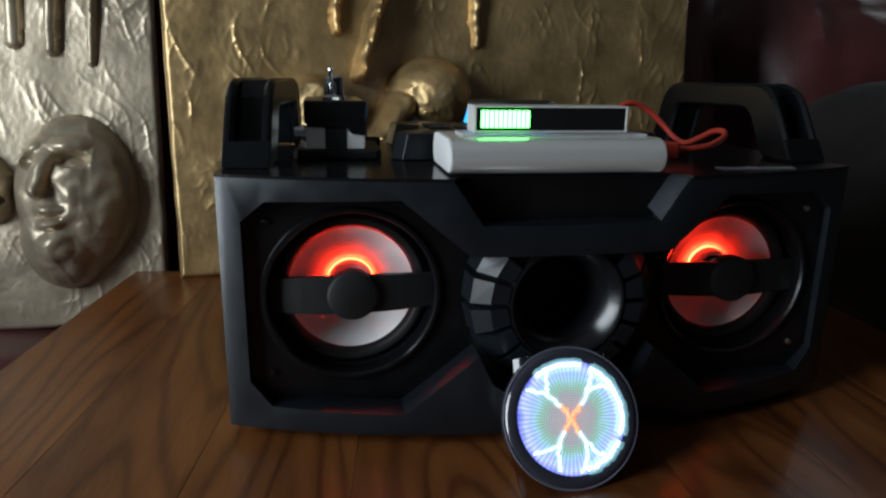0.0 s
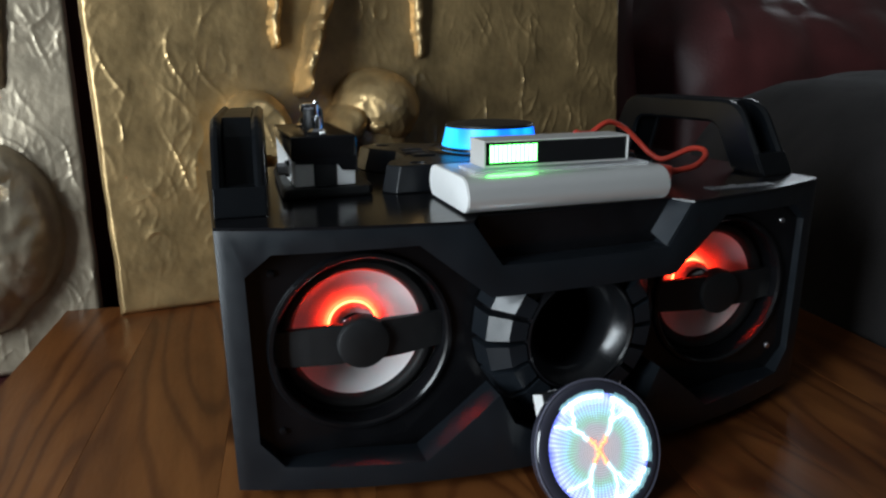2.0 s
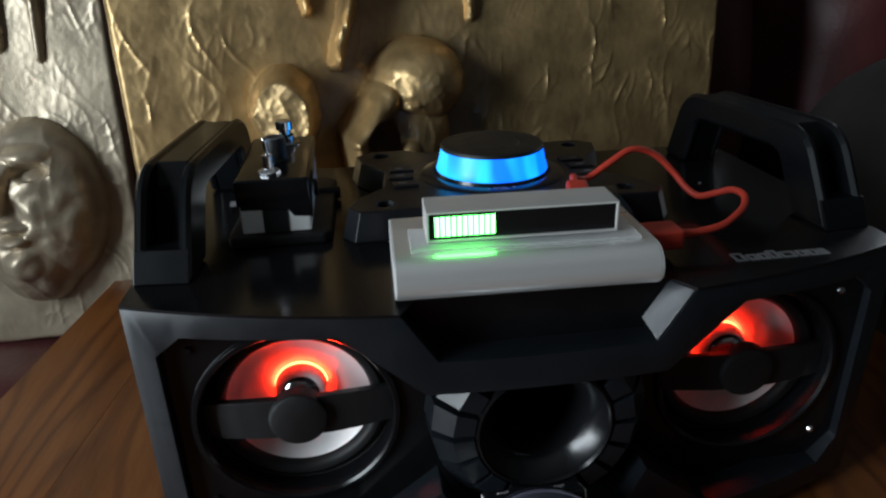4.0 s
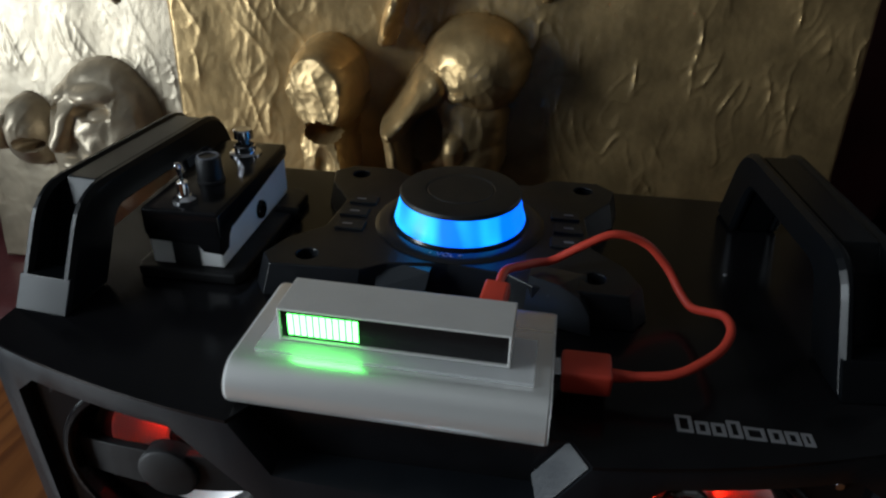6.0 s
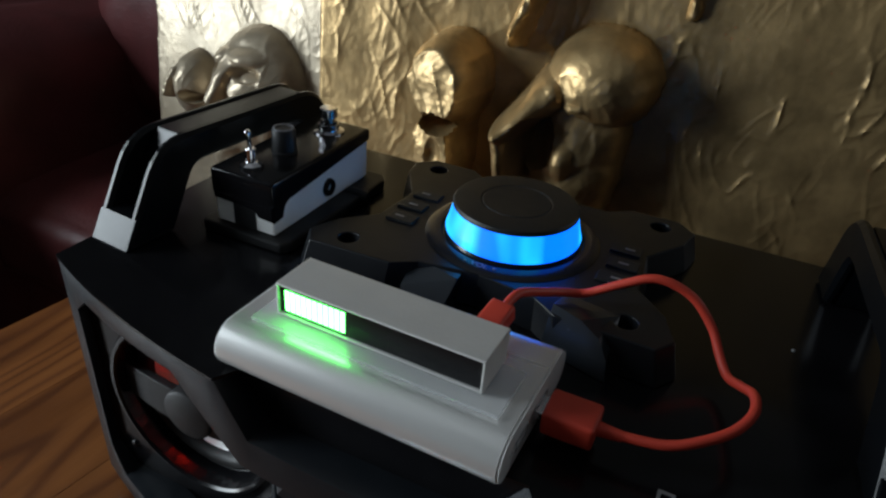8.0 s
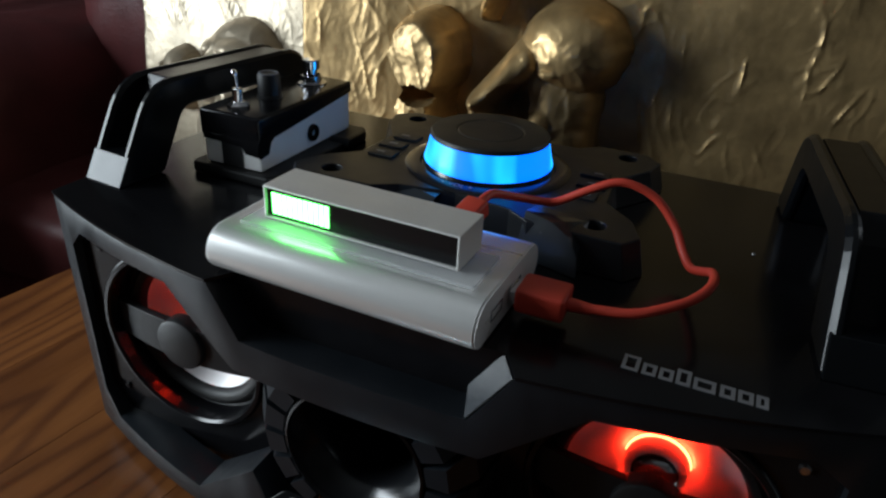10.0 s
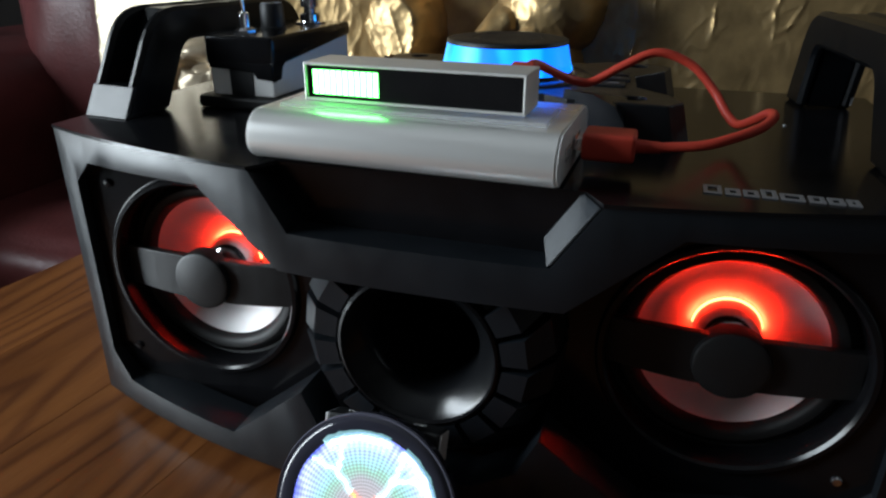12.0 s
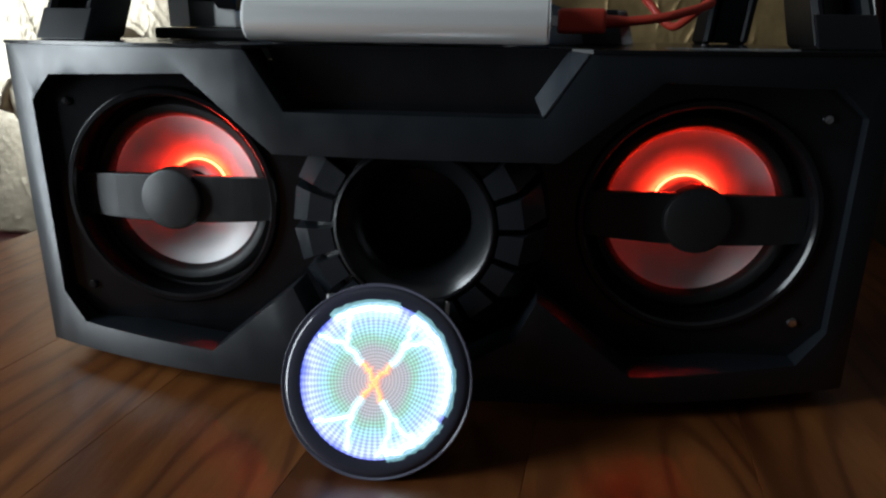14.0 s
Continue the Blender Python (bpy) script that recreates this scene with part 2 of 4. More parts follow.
def prism(outline, a, b, plane="xz", holes=(), cuts=(), bevel=0.0, segments=2):
    """A flat outline with holes, made thick from a to b along the third axis."""
    bm = bmesh.new()
    put = {"xz": lambda u, v, w: (u, w, v), "yz": lambda u, v, w: (w, u, v), "xy": lambda u, v, w: (u, v, w)}[plane]
    edges = []
    for loop in (outline, *holes):
        vs = [bm.verts.new(put(u, v, a)) for u, v in loop]
        edges += [bm.edges.new((vs[i], vs[(i + 1) % len(vs)])) for i in range(len(vs))]
    bmesh.ops.triangle_fill(bm, use_beauty=True, use_dissolve=False, edges=edges)
    bmesh.ops.dissolve_limit(bm, angle_limit=0.01, verts=bm.verts[:], edges=bm.edges[:])
    for c in cuts:
        bmesh.ops.bisect_plane(bm, geom=bm.verts[:] + bm.edges[:] + bm.faces[:], plane_co=put(c, 0, 0), plane_no=put(1, 0, 0))
    r = bmesh.ops.extrude_face_region(bm, geom=bm.faces[:])
    move = Vector(put(0, 0, b - a))
    for v in r["geom"]:
        if isinstance(v, bmesh.types.BMVert):
            v.co += move
    bmesh.ops.recalc_face_normals(bm, faces=bm.faces[:])
    soften(bm, bevel, segments)
    return bm


def box(x0, x1, y0, y1, z0, z1, bevel=0.0, segments=2):
    bm = bmesh.new()
    bmesh.ops.create_cube(bm, size=1, matrix=Matrix.Translation(((x0 + x1) / 2, (y0 + y1) / 2, (z0 + z1) / 2)) @ Matrix.Diagonal((x1 - x0, y1 - y0, z1 - z0, 1)))
    soften(bm, bevel, segments)
    return bm


def turn(bm, m):
    bmesh.ops.transform(bm, matrix=m, verts=bm.verts[:])
    return bm


def lathe(profile, n=48, closed=False):
    """A profile of (radius, height) turned about z."""
    bm = bmesh.new()
    rings = []
    for r, h in profile:
        if r < 1e-6:
            rings.append([bm.verts.new((0, 0, h))])
        else:
            rings.append([bm.verts.new((r * math.cos(2 * math.pi * i / n), r * math.sin(2 * math.pi * i / n), h)) for i in range(n)])
    pairs = list(zip(rings, rings[1:])) + ([(rings[-1], rings[0])] if closed else [])
    for p, q in pairs:
        for i in range(n):
            j = (i + 1) % n
            if len(p) == 1 and len(q) > 1:
                bm.faces.new((p[0], q[i], q[j]))
            elif len(q) == 1 and len(p) > 1:
                bm.faces.new((p[i], p[j], q[0]))
            elif len(p) > 1:
                bm.faces.new((p[i], p[j], q[j], q[i]))
    return bm


def facing(x, y, z, up=0.0):
    """Turns what was lathed about z so that its height points to the front (-y), at a place."""
    return Matrix.Translation((x, y, z)) @ pose(0, 0, 0, 90 - up, 0, 0)


def smooth_path(points, per=8):
    pts = [Vector(p) for p in points]
    pts = [pts[0] * 2 - pts[1]] + pts + [pts[-1] * 2 - pts[-2]]
    out = []
    for i in range(1, len(pts) - 2):
        p0, p1, p2, p3 = pts[i - 1:i + 3]
        for k in range(per):
            t = k / per
            out.append(0.5 * (2 * p1 + (p2 - p0) * t + (2 * p0 - 5 * p1 + 4 * p2 - p3) * t * t + (3 * p1 - p0 - 3 * p2 + p3) * t ** 3))
    return out + [pts[-2]]


def tube(points, radius, n=10, taper=None):
    bm = bmesh.new()
    side = Vector((0, 0, 1))
    rings = []
    for i, p in enumerate(points):
        d = (points[min(i + 1, len(points) - 1)] - points[max(i - 1, 0)]).normalized()
        a = d.cross(side)
        a = a.normalized() if a.length > 1e-4 else Vector((1, 0, 0))
        b = d.cross(a).normalized()
        r = radius if taper is None else radius * (1 + (taper - 1) * i / (len(points) - 1))
        rings.append([bm.verts.new(p + a * r * math.cos(2 * math.pi * k / n) + b * r * math.sin(2 * math.pi * k / n)) for k in range(n)])
    for p, q in zip(rings, rings[1:]):
        for k in range(n):
            bm.faces.new((p[k], p[(k + 1) % n], q[(k + 1) % n], q[k]))
    bm.faces.new(rings[0])
    bm.faces.new(rings[-1])
    return bm


def join(*bms):
    out = bmesh.new()
    me = bpy.data.meshes.new("joined")
    for b in bms:
        b.to_mesh(me)
        b.free()
        out.from_mesh(me)
    bpy.data.meshes.remove(me)
    return out


# ---- room ----
FLOOR_Z, CEIL_Z = -0.45, 1.95
RX0, RX1, RY0, RY1 = -1.6, 2.1, -2.2, 1.35


def structure(name, bm, mat, label):
    return tagged(part(name, bm, mat, None), label, kind="structure")


structure("floor", box(RX0 - 0.1, RX1 + 0.1, RY0 - 0.1, RY1 + 0.1, FLOOR_Z - 0.1, FLOOR_Z), CARPET, "brown carpeted floor under the table and sofa")
structure("ceiling", box(RX0 - 0.1, RX1 + 0.1, RY0 - 0.1, RY1 + 0.1, CEIL_Z, CEIL_Z + 0.1), CEIL, "plain white painted ceiling")
structure("wall_north", prism([(RX0 - 0.1, FLOOR_Z), (RX1 + 0.1, FLOOR_Z), (RX1 + 0.1, CEIL_Z), (RX0 - 0.1, CEIL_Z)], RY1, RY1 + 0.1, "xz",
          holes=[[(WIN2_X[0], WIN2_Z[0]), (WIN2_X[1], WIN2_Z[0]), (WIN2_X[1], WIN2_Z[1]), (WIN2_X[0], WIN2_Z[1])]]), WALL, "brownish painted wall behind the sofa, with a bright window")
side_window = tagged(new("window_2"), "small white-framed window bright with daylight behind the sofa", kind="structure")
side_window.location = (sum(WIN2_X) / 2, RY1 + 0.05, WIN2_Z[0])
part("window_frame", prism([(WIN2_X[0], WIN2_Z[0]), (WIN2_X[1], WIN2_Z[0]), (WIN2_X[1], WIN2_Z[1]), (WIN2_X[0], WIN2_Z[1])], RY1 + 0.04, RY1 + 0.08, "xz",
     holes=[[(WIN2_X[0] + 0.03, WIN2_Z[0] + 0.03), (WIN2_X[1] - 0.03, WIN2_Z[0] + 0.03), (WIN2_X[1] - 0.03, WIN2_Z[1] - 0.03), (WIN2_X[0] + 0.03, WIN2_Z[1] - 0.03)]], bevel=0.004), FRAME_WHITE, side_window)
structure("wall_south", box(RX0 - 0.1, RX1 + 0.1, RY0 - 0.1, RY0, FLOOR_Z, CEIL_Z), WALL, "brownish painted wall of the room")
structure("wall_east", box(RX1, RX1 + 0.1, RY0, RY1, FLOOR_Z, CEIL_Z), WALL, "brownish painted wall of the room")
structure("wall_west", prism([(RY0, FLOOR_Z), (RY1, FLOOR_Z), (RY1, CEIL_Z), (RY0, CEIL_Z)], RX0 - 0.1, RX0, "yz",
          holes=[[(WIN_Y[0], WIN_Z[0]), (WIN_Y[1], WIN_Z[0]), (WIN_Y[1], WIN_Z[1]), (WIN_Y[0], WIN_Z[1])]]), WALL, "brownish painted wall with the window opening")
window = tagged(new("window_1"), "tall white-framed window that lights the room", kind="structure")
window.location = (RX0 - 0.05, sum(WIN_Y) / 2, WIN_Z[0])
part("window_frame", prism([(WIN_Y[0], WIN_Z[0]), (WIN_Y[1], WIN_Z[0]), (WIN_Y[1], WIN_Z[1]), (WIN_Y[0], WIN_Z[1])], RX0 - 0.08, RX0 - 0.04, "yz",
     holes=[[(WIN_Y[0] + 0.05, WIN_Z[0] + 0.05), (WIN_Y[1] - 0.05, WIN_Z[0] + 0.05), (WIN_Y[1] - 0.05, WIN_Z[1] - 0.05), (WIN_Y[0] + 0.05, WIN_Z[1] - 0.05)]], bevel=0.004), FRAME_WHITE, window)


# ---- coffee table ----
table = thing("coffee_table", (-0.03, -0.15, FLOOR_Z), "low reddish-brown varnished pine table with plank top", "table")
SKEW = Matrix.Translation((-0.405, 0.38, 0)) @ pose(0, 0, 0, 0, 0, -7.0) @ Matrix.Translation((0.405, -0.38, 0))
PLANKS, PLANK_W = 8, 0.105
for i in range(PLANKS):
    x0 = -0.412 + i * PLANK_W
    part("plank", turn(box(x0 + 0.00008, x0 + PLANK_W - 0.00008, -0.72, 0.455, -0.03, 0.0, 0.0002, 1), SKEW), WOOD, table)
for x in (-0.36, 0.33):
    for y in (-0.62, 0.2):
        part("leg", turn(box(x - 0.03, x + 0.03, y - 0.03, y + 0.03, FLOOR_Z, -0.0305, 0.004), SKEW), WOOD, table)
for y in (-0.62, 0.2):
    part("apron", turn(box(-0.329, 0.299, y - 0.012, y + 0.012, -0.11, -0.0305, 0.002), SKEW), WOOD, table)


# ---- sofa ----
def cushion(x0, x1, y0, y1, z0, z1, puff, seed, folds=0.008, n=26):
    """A padded block: rounded box with swelling faces and soft folds."""
    bm = bmesh.new()
    bmesh.ops.create_cube(bm, size=2)
    bmesh.ops.subdivide_edges(bm, edges=bm.edges[:], cuts=n, use_grid_fill=True)
    c = Vector(((x0 + x1) / 2, (y0 + y1) / 2, (z0 + z1) / 2))
    h = Vector(((x1 - x0) / 2, (y1 - y0) / 2, (z1 - z0) / 2))
    r = puff
    for v in bm.verts:
        p = Vector((v.co.x * h.x, v.co.y * h.y, v.co.z * h.z))
        core = Vector([max(-(h[k] - r), min(h[k] - r, p[k])) for k in range(3)])
        d = p - core
        if d.length > 1e-9:
            p = core + d.normalized() * r
        bulge = 1 - max(abs(v.co.x) ** 4, abs(v.co.z) ** 4)
        q = c + p
        f = noise.noise(Vector((q.x * 5 + seed, q.y * 3, q.z * 3))) * folds + abs(noise.noise(Vector((q.x * 9 + seed, q.y * 4, q.z * 2.5)))) * -folds * 1.3
        n_dir = d.normalized() if d.length > 1e-9 else Vector((0, 0, 1))
        v.co = q + n_dir * f + Vector((0, -0.02 * bulge if v.co.y < 0 else 0, 0))
    return bm


sofa = thing("sofa", (0.1, 0.7, FLOOR_Z), "maroon leather sofa with creased padded back behind the table", "sofa")
part("seat_base", box(-1.2, 1.1, 0.34, 1.2, FLOOR_Z, -0.22, 0.02), LEATHER, sofa)
for x0, x1, sd in ((-1.0, -0.21, 1.0), (-0.205, 0.56, 2.0), (0.565, 1.1, 3.0)):
    part("seat_cushion", cushion(x0, x1, 0.33, 0.85, -0.235, -0.075, 0.04, sd), LEATHER, sofa, smooth=True)
for x0, x1, z1, puff, sd in ((-1.0, -0.21, 0.62, 0.09, 4.0), (-0.205, 0.52, 0.6, 0.09, 5.0), (0.525, 1.38, 0.435, 0.2, 6.0)):
    part("back_cushion", cushion(x0, x1, 0.62, 1.029, -0.09, z1, puff, sd, 0.03), LEATHER, sofa, smooth=True)
part("back_frame", box(-1.2, 0.93, 1.03, 1.2, -0.22, 0.4, 0.05, 4), LEATHER, sofa, smooth=True)
part("armrest", cushion(-1.24, -0.86, -0.15, 1.15, FLOOR_Z, 0.14, 0.1, 7.0, 0.012), LEATHER, sofa, smooth=True)

side_cushion = part("floor_cushion", cushion(0.405, 1.2, -0.75, 0.5, FLOOR_Z, 0.262, 0.17, 9.0, 0.014), FABRIC, None, smooth=True)
tagged(side_cushion, "dark charcoal fabric cushion block beside the table", "cushion")


# ---- gold relief panels ----
def dome(x, z, cx, cz, rx, rz, h, power=0.5):
    d = ((x - cx) / rx) ** 2 + ((z - cz) / rz) ** 2
    return h * (1 - d) ** power if d < 1 else 0.0


def ridge(x, z, ax, az, bx, bz, w, h0, h1, w1=None):
    dx, dz = bx - ax, bz - az
    t = max(0.0, min(1.0, ((x - ax) * dx + (z - az) * dz) / (dx * dx + dz * dz)))
    d = math.hypot(x - ax - t * dx, z - az - t * dz) / (w + ((w1 or w) - w) * t)
    return (h0 + (h1 - h0) * t) * math.sqrt(1 - d * d) if d < 1 else 0.0


def crumple(x, z, seed):
    w = noise.noise(Vector((x * 11, z * 9, seed)))
    v = noise.noise(Vector((x * 13, z * 12, seed + 31)))
    a = 1 - abs(noise.noise(Vector((x * 36 + 9 * z + 1.1 * w, z * 12 + 0.9 * v, seed + 3))))
    b = 1 - abs(noise.noise(Vector((x * 75 - 14 * z + 1.4 * v, z * 34 - 1.2 * w, seed + 9))))
    patch = max(0.0, min(1.0, 0.28 + 2.4 * noise.noise(Vector((x * 22, z * 17, seed + 13)))))
    c = noise.noise(Vector((x * 18, z * 11, seed + 5)))
    f = noise.noise(Vector((x * 150, z * 110, seed + 6)))
    return patch * (0.0019 * a ** 15 + 0.0009 * b ** 10) + 0.0027 * c + 0.00025 * f


def lumps(x, z, s):
    return 1 + 0.045 * noise.noise(Vector((x * 50, z * 40, s))) + 0.012 * (1 - abs(noise.noise(Vector((x * 80, z * 80, s + 2))))) ** 4


def relief_gold(x, z):
    h = crumple(x, z, 1.0)
    wx = x + 0.005 * noise.noise(Vector((z * 30, 3.1, 0))) + 0.002 * noise.noise(Vector((z * 90, x * 40, 5)))
    arm = max(ridge(wx, z, -0.045, 0.46, -0.11, 0.25, 0.014, 0.028, 0.05, 0.009), ridge(wx, z, -0.13, 0.46, -0.137, 0.305, 0.011, 0.025, 0.014, 0.006),
              ridge(wx, z, 0.035, 0.46, 0.047, 0.292, 0.012, 0.026, 0.01, 0.006))
    arm *= 0.85 + 0.4 * abs(noise.noise(Vector((x * 70, z * 48, 17))))
    # gaunt head with an open mouth
    left = max(dome(wx, z, -0.17, 0.203, 0.039, 0.048, 0.094, 0.36), dome(wx, z, -0.168, 0.135, 0.0265, 0.08, 0.09, 0.3))
    left = min(left, 0.066 + 0.26 * (x + 0.206) - 0.25 * max(0.0, z - 0.228) - 0.08 * max(0.0, 0.19 - z))
    left -= dome(x, z, -0.1685, 0.167, 0.0195, 0.0105, 0.06, 0.35) + dome(x, z, -0.167, 0.13, 0.01, 0.024, 0.008, 1.0)
    # long-nosed head turned down
    right = max(min(dome(wx, z, -0.02, 0.226, 0.055, 0.048, 0.074, 0.45), 0.05 + 0.5 * (x + 0.075)), dome(wx, z, -0.036, 0.15, 0.052, 0.09, 0.062, 0.4),
                ridge(x, z, -0.06, 0.212, -0.098, 0.172, 0.024, 0.07, 0.104, 0.016), ridge(x, z, -0.098, 0.172, -0.092, 0.11, 0.016, 0.1, 0.08),
                dome(x, z, -0.034, 0.204, 0.026, 0.015, 0.071, 0.7), dome(x, z, -0.04, 0.15, 0.024, 0.038, 0.072, 0.6))
    right -= dome(x, z, -0.07, 0.163, 0.02, 0.03, 0.03, 0.8)
    form = max(arm, left, right)
    return h * (0.75 if form > 0.02 else 1.0) + form * lumps(x, z, 4)


def relief_pale(x, z):
    h = 0.8 * crumple(x, z, 20.0)
    # broad face, half turned, with nose, closed lips and heavy lids
    head = max(dome(x, z, -0.468, 0.1, 0.072, 0.1, 0.06, 0.5), dome(x, z, -0.483, 0.05, 0.054, 0.07, 0.058, 0.5))
    brow = max(dome(x, z, -0.462, 0.162, 0.028, 0.012, 0.01, 1.0), dome(x, z, -0.507, 0.16, 0.02, 0.011, 0.012, 1.0))
    nose = ridge(x, z, -0.487, 0.158, -0.497, 0.108, 0.013, 0.004, 0.022, 0.012)
    lips = max(dome(x, z, -0.486, 0.083, 0.02, 0.0075, 0.01, 0.8), dome(x, z, -0.485, 0.066, 0.017, 0.008, 0.011, 0.8))
    head += max(brow, nose, lips, dome(x, z, -0.482, 0.038, 0.022, 0.02, 0.009, 0.9)) if head > 0.02 else 0.0
    head -= dome(x, z, -0.457, 0.143, 0.021, 0.0105, 0.016, 0.9) + dome(x, z, -0.51, 0.141, 0.013, 0.01, 0.016, 0.9) + dome(x, z, -0.486, 0.0745, 0.017, 0.003, 0.006, 0.8)
    head += dome(x, z, -0.456, 0.14, 0.012, 0.0055, 0.008, 0.7)
    small = max(dome(x, z, -0.572, 0.108, 0.03, 0.045, 0.045), ridge(x, z, -0.585, 0.125, -0.592, 0.095, 0.009, 0.045, 0.055))
    small -= dome(x, z, -0.56, 0.095, 0.013, 0.009, 0.03, 0.8)
    arm = max(ridge(x, z, -0.43, 0.44, -0.442, 0.265, 0.008, 0.02, 0.008, 0.005), ridge(x, z, -0.478, 0.44, -0.487, 0.28, 0.011, 0.022, 0.014, 0.008),
              ridge(x, z, -0.525, 0.44, -0.53, 0.29, 0.01, 0.02, 0.01))
    return h + max(arm, head, small) * (1 + 0.07 * noise.noise(Vector((x * 60, z * 60, 8))))


def relief_panel(name, x0, x1, z0, z1, y_foot, lean, yaw, thick, relief, mat, label, step=0.0018):
    nx, nz = int((x1 - x0) / step), int((z1 - z0) / step)
    verts, faces = [], []
    for j in range(nz + 1):
        for i in range(nx + 1):
            x, z = x0 + (x1 - x0) * i / nx, z0 + (z1 - z0) * j / nz
            edge = min(x - x0, x1 - x, z - z0, z1 - z)
            soft = min(1.0, edge / 0.006)
            h = relief(x, z) * (0.25 + 0.75 * soft) - 0.006 * (1 - soft) ** 2
            wob = 0.0015 * noise.noise(Vector((x * 25, z * 25, 7)))
            verts.append((x + (wob if soft < 1 else 0), -h, z - z0 + (wob if soft < 1 else 0)))
    w = nx + 1
    for j in range(nz):
        for i in range(nx):
            a = j * w + i
            faces.append((a, a + 1, a + w + 1, a + w))
    rim = [i for i in range(w)] + [j * w + nx for j in range(1, nz + 1)] + [nz * w + i for i in range(nx - 1, -1, -1)] + [j * w for j in range(nz - 1, 0, -1)]
    base = len(verts)
    for k in rim:
        x, _, z = verts[k]
        verts.append((x, thick, z))
    n = len(rim)
    for k in range(n):
        faces.append((rim[k], base + k, base + (k + 1) % n, rim[(k + 1) % n]))
    faces.append([base + k for k in range(n)])
    me = bpy.data.meshes.new(name)
    me.from_pydata(verts, [], faces)
    m = Matrix.Translation((x0, y_foot, z0)) @ pose(0, 0, 0, 0, 0, yaw) @ pose(0, 0, 0, -lean, 0, 0) @ Matrix.Translation((-x0, 0, 0))
    me.transform(m)
    ob = thing(name, m @ Vector(((x0 + x1) / 2, 0.012, 0)), label, "relief panel", "gold relief panels")
    part("relief_sheet", me, mat, ob, "crumpled painted relief with moulded heads", smooth=True)
    part("backing_board", turn(box(x0 + 0.002, x1 - 0.002, thick + 0.0002, thick + 0.014, 0.001, z1 - z0 - 0.003, 0.001), m), BOARD_EDGE, ob, "raw brown backing board")
    return ob


relief_panel("relief_panel", -0.34, 0.364, 0.0008, 0.5, 0.41, 4.0, 4.6, 0.009, relief_gold, GOLD, "gold-painted crumpled relief panel with two moulded heads, standing on the table")
relief_panel("relief_panel", -0.655, -0.366, -0.073, 0.5, 0.455, 8.0, 0.0, 0.009, relief_pale, PALE_GOLD, "pale silvery-gold relief panel with moulded head, standing on the sofa seat")


# ---- boombox ----
TOP, BOTTOM, HALF, BACK = 0.188, 0.011, 0.231, 0.238
SPK_X, SPK_Z = 0.144, 0.1025


def bow(x):
    return -0.042 + 0.042 * (min(abs(x), HALF) / HALF) ** 2.2


boombox = thing("boombox", (0, 0.1, 0), "black plastic twin-speaker boombox with carry handles, standing on the table", "speaker")
upper = [(-0.216, 0.157), (-0.2, 0.171), (-0.114, 0.174), (-0.069, 0.137)]
lower = [(-0.2155, 0.045), (-0.201, 0.028), (-0.112, 0.026), (-0.0625, 0.068), (-0.052, 0.046), (-0.03, 0.033)]
opening = upper + [(-x, z) for x, z in reversed(upper)] + [(-x, z) for x, z in lower] + [(x, z) for x, z in reversed(lower)]
outline = [(-HALF, BOTTOM), (HALF, BOTTOM), (HALF, TOP - 0.002), (0.081, TOP - 0.002), (0.062, 0.1575), (-0.062, 0.1575), (-0.081, TOP - 0.002), (-HALF, TOP - 0.002)]
fascia_bm = prism(outline, 0.0, 0.024, "xz", holes=[opening], cuts=[-0.225 + 0.0125 * i for i in range(37)], bevel=0.0013)
for v in fascia_bm.verts:
    v.co.y += bow(v.co.x)
part("fascia", fascia_bm, SLATE, boombox, "dark slate bowed front frame", smooth=True)


def circle(cx, cz, r, n=48):
    return [(cx + r * math.cos(2 * math.pi * i / n), cz + r * math.sin(2 * math.pi * i / n)) for i in range(n)]


part("baffle", prism([(-0.2245, 0.018), (0.2245, 0.018), (0.2245, 0.18), (-0.2245, 0.18)], 0.0005, 0.008, "xz",
     holes=[circle(-SPK_X, SPK_Z, 0.0575), circle(SPK_X, SPK_Z, 0.0575), circle(0, 0.101, 0.045)]), GLOSS, boombox, "glossy black recessed baffle")
part("body", join(box(-HALF, -HALF + 0.006, 0.0245, BACK, BOTTOM, TOP - 0.0065, 0.001), box(HALF - 0.006, HALF, 0.0245, BACK, BOTTOM, TOP - 0.0065, 0.001),
     box(-HALF + 0.0065, HALF - 0.0065, BACK - 0.006, BACK, BOTTOM, TOP - 0.0065, 0.001), box(-HALF + 0.0065, HALF - 0.0065, 0.009, BACK - 0.0065, BOTTOM, BOTTOM + 0.006, 0.001)), PLASTIC, boombox)
front_edge = [(x, bow(x) - 0.0008) for x in [-HALF + 0.01 * i for i in range(16)]] + [(-0.081, bow(0.081) - 0.0008)]
top_outline = front_edge + [(-0.0725, -0.0252), (0.0725, -0.0252)] + [(-x, y) for x, y in reversed(front_edge)] + [(HALF, BACK), (-HALF, BACK)]
part("top_panel", prism(top_outline, TOP - 0.0018, TOP, "xy", bevel=0.0006), GLOSS, boombox, "glossy black top panel")
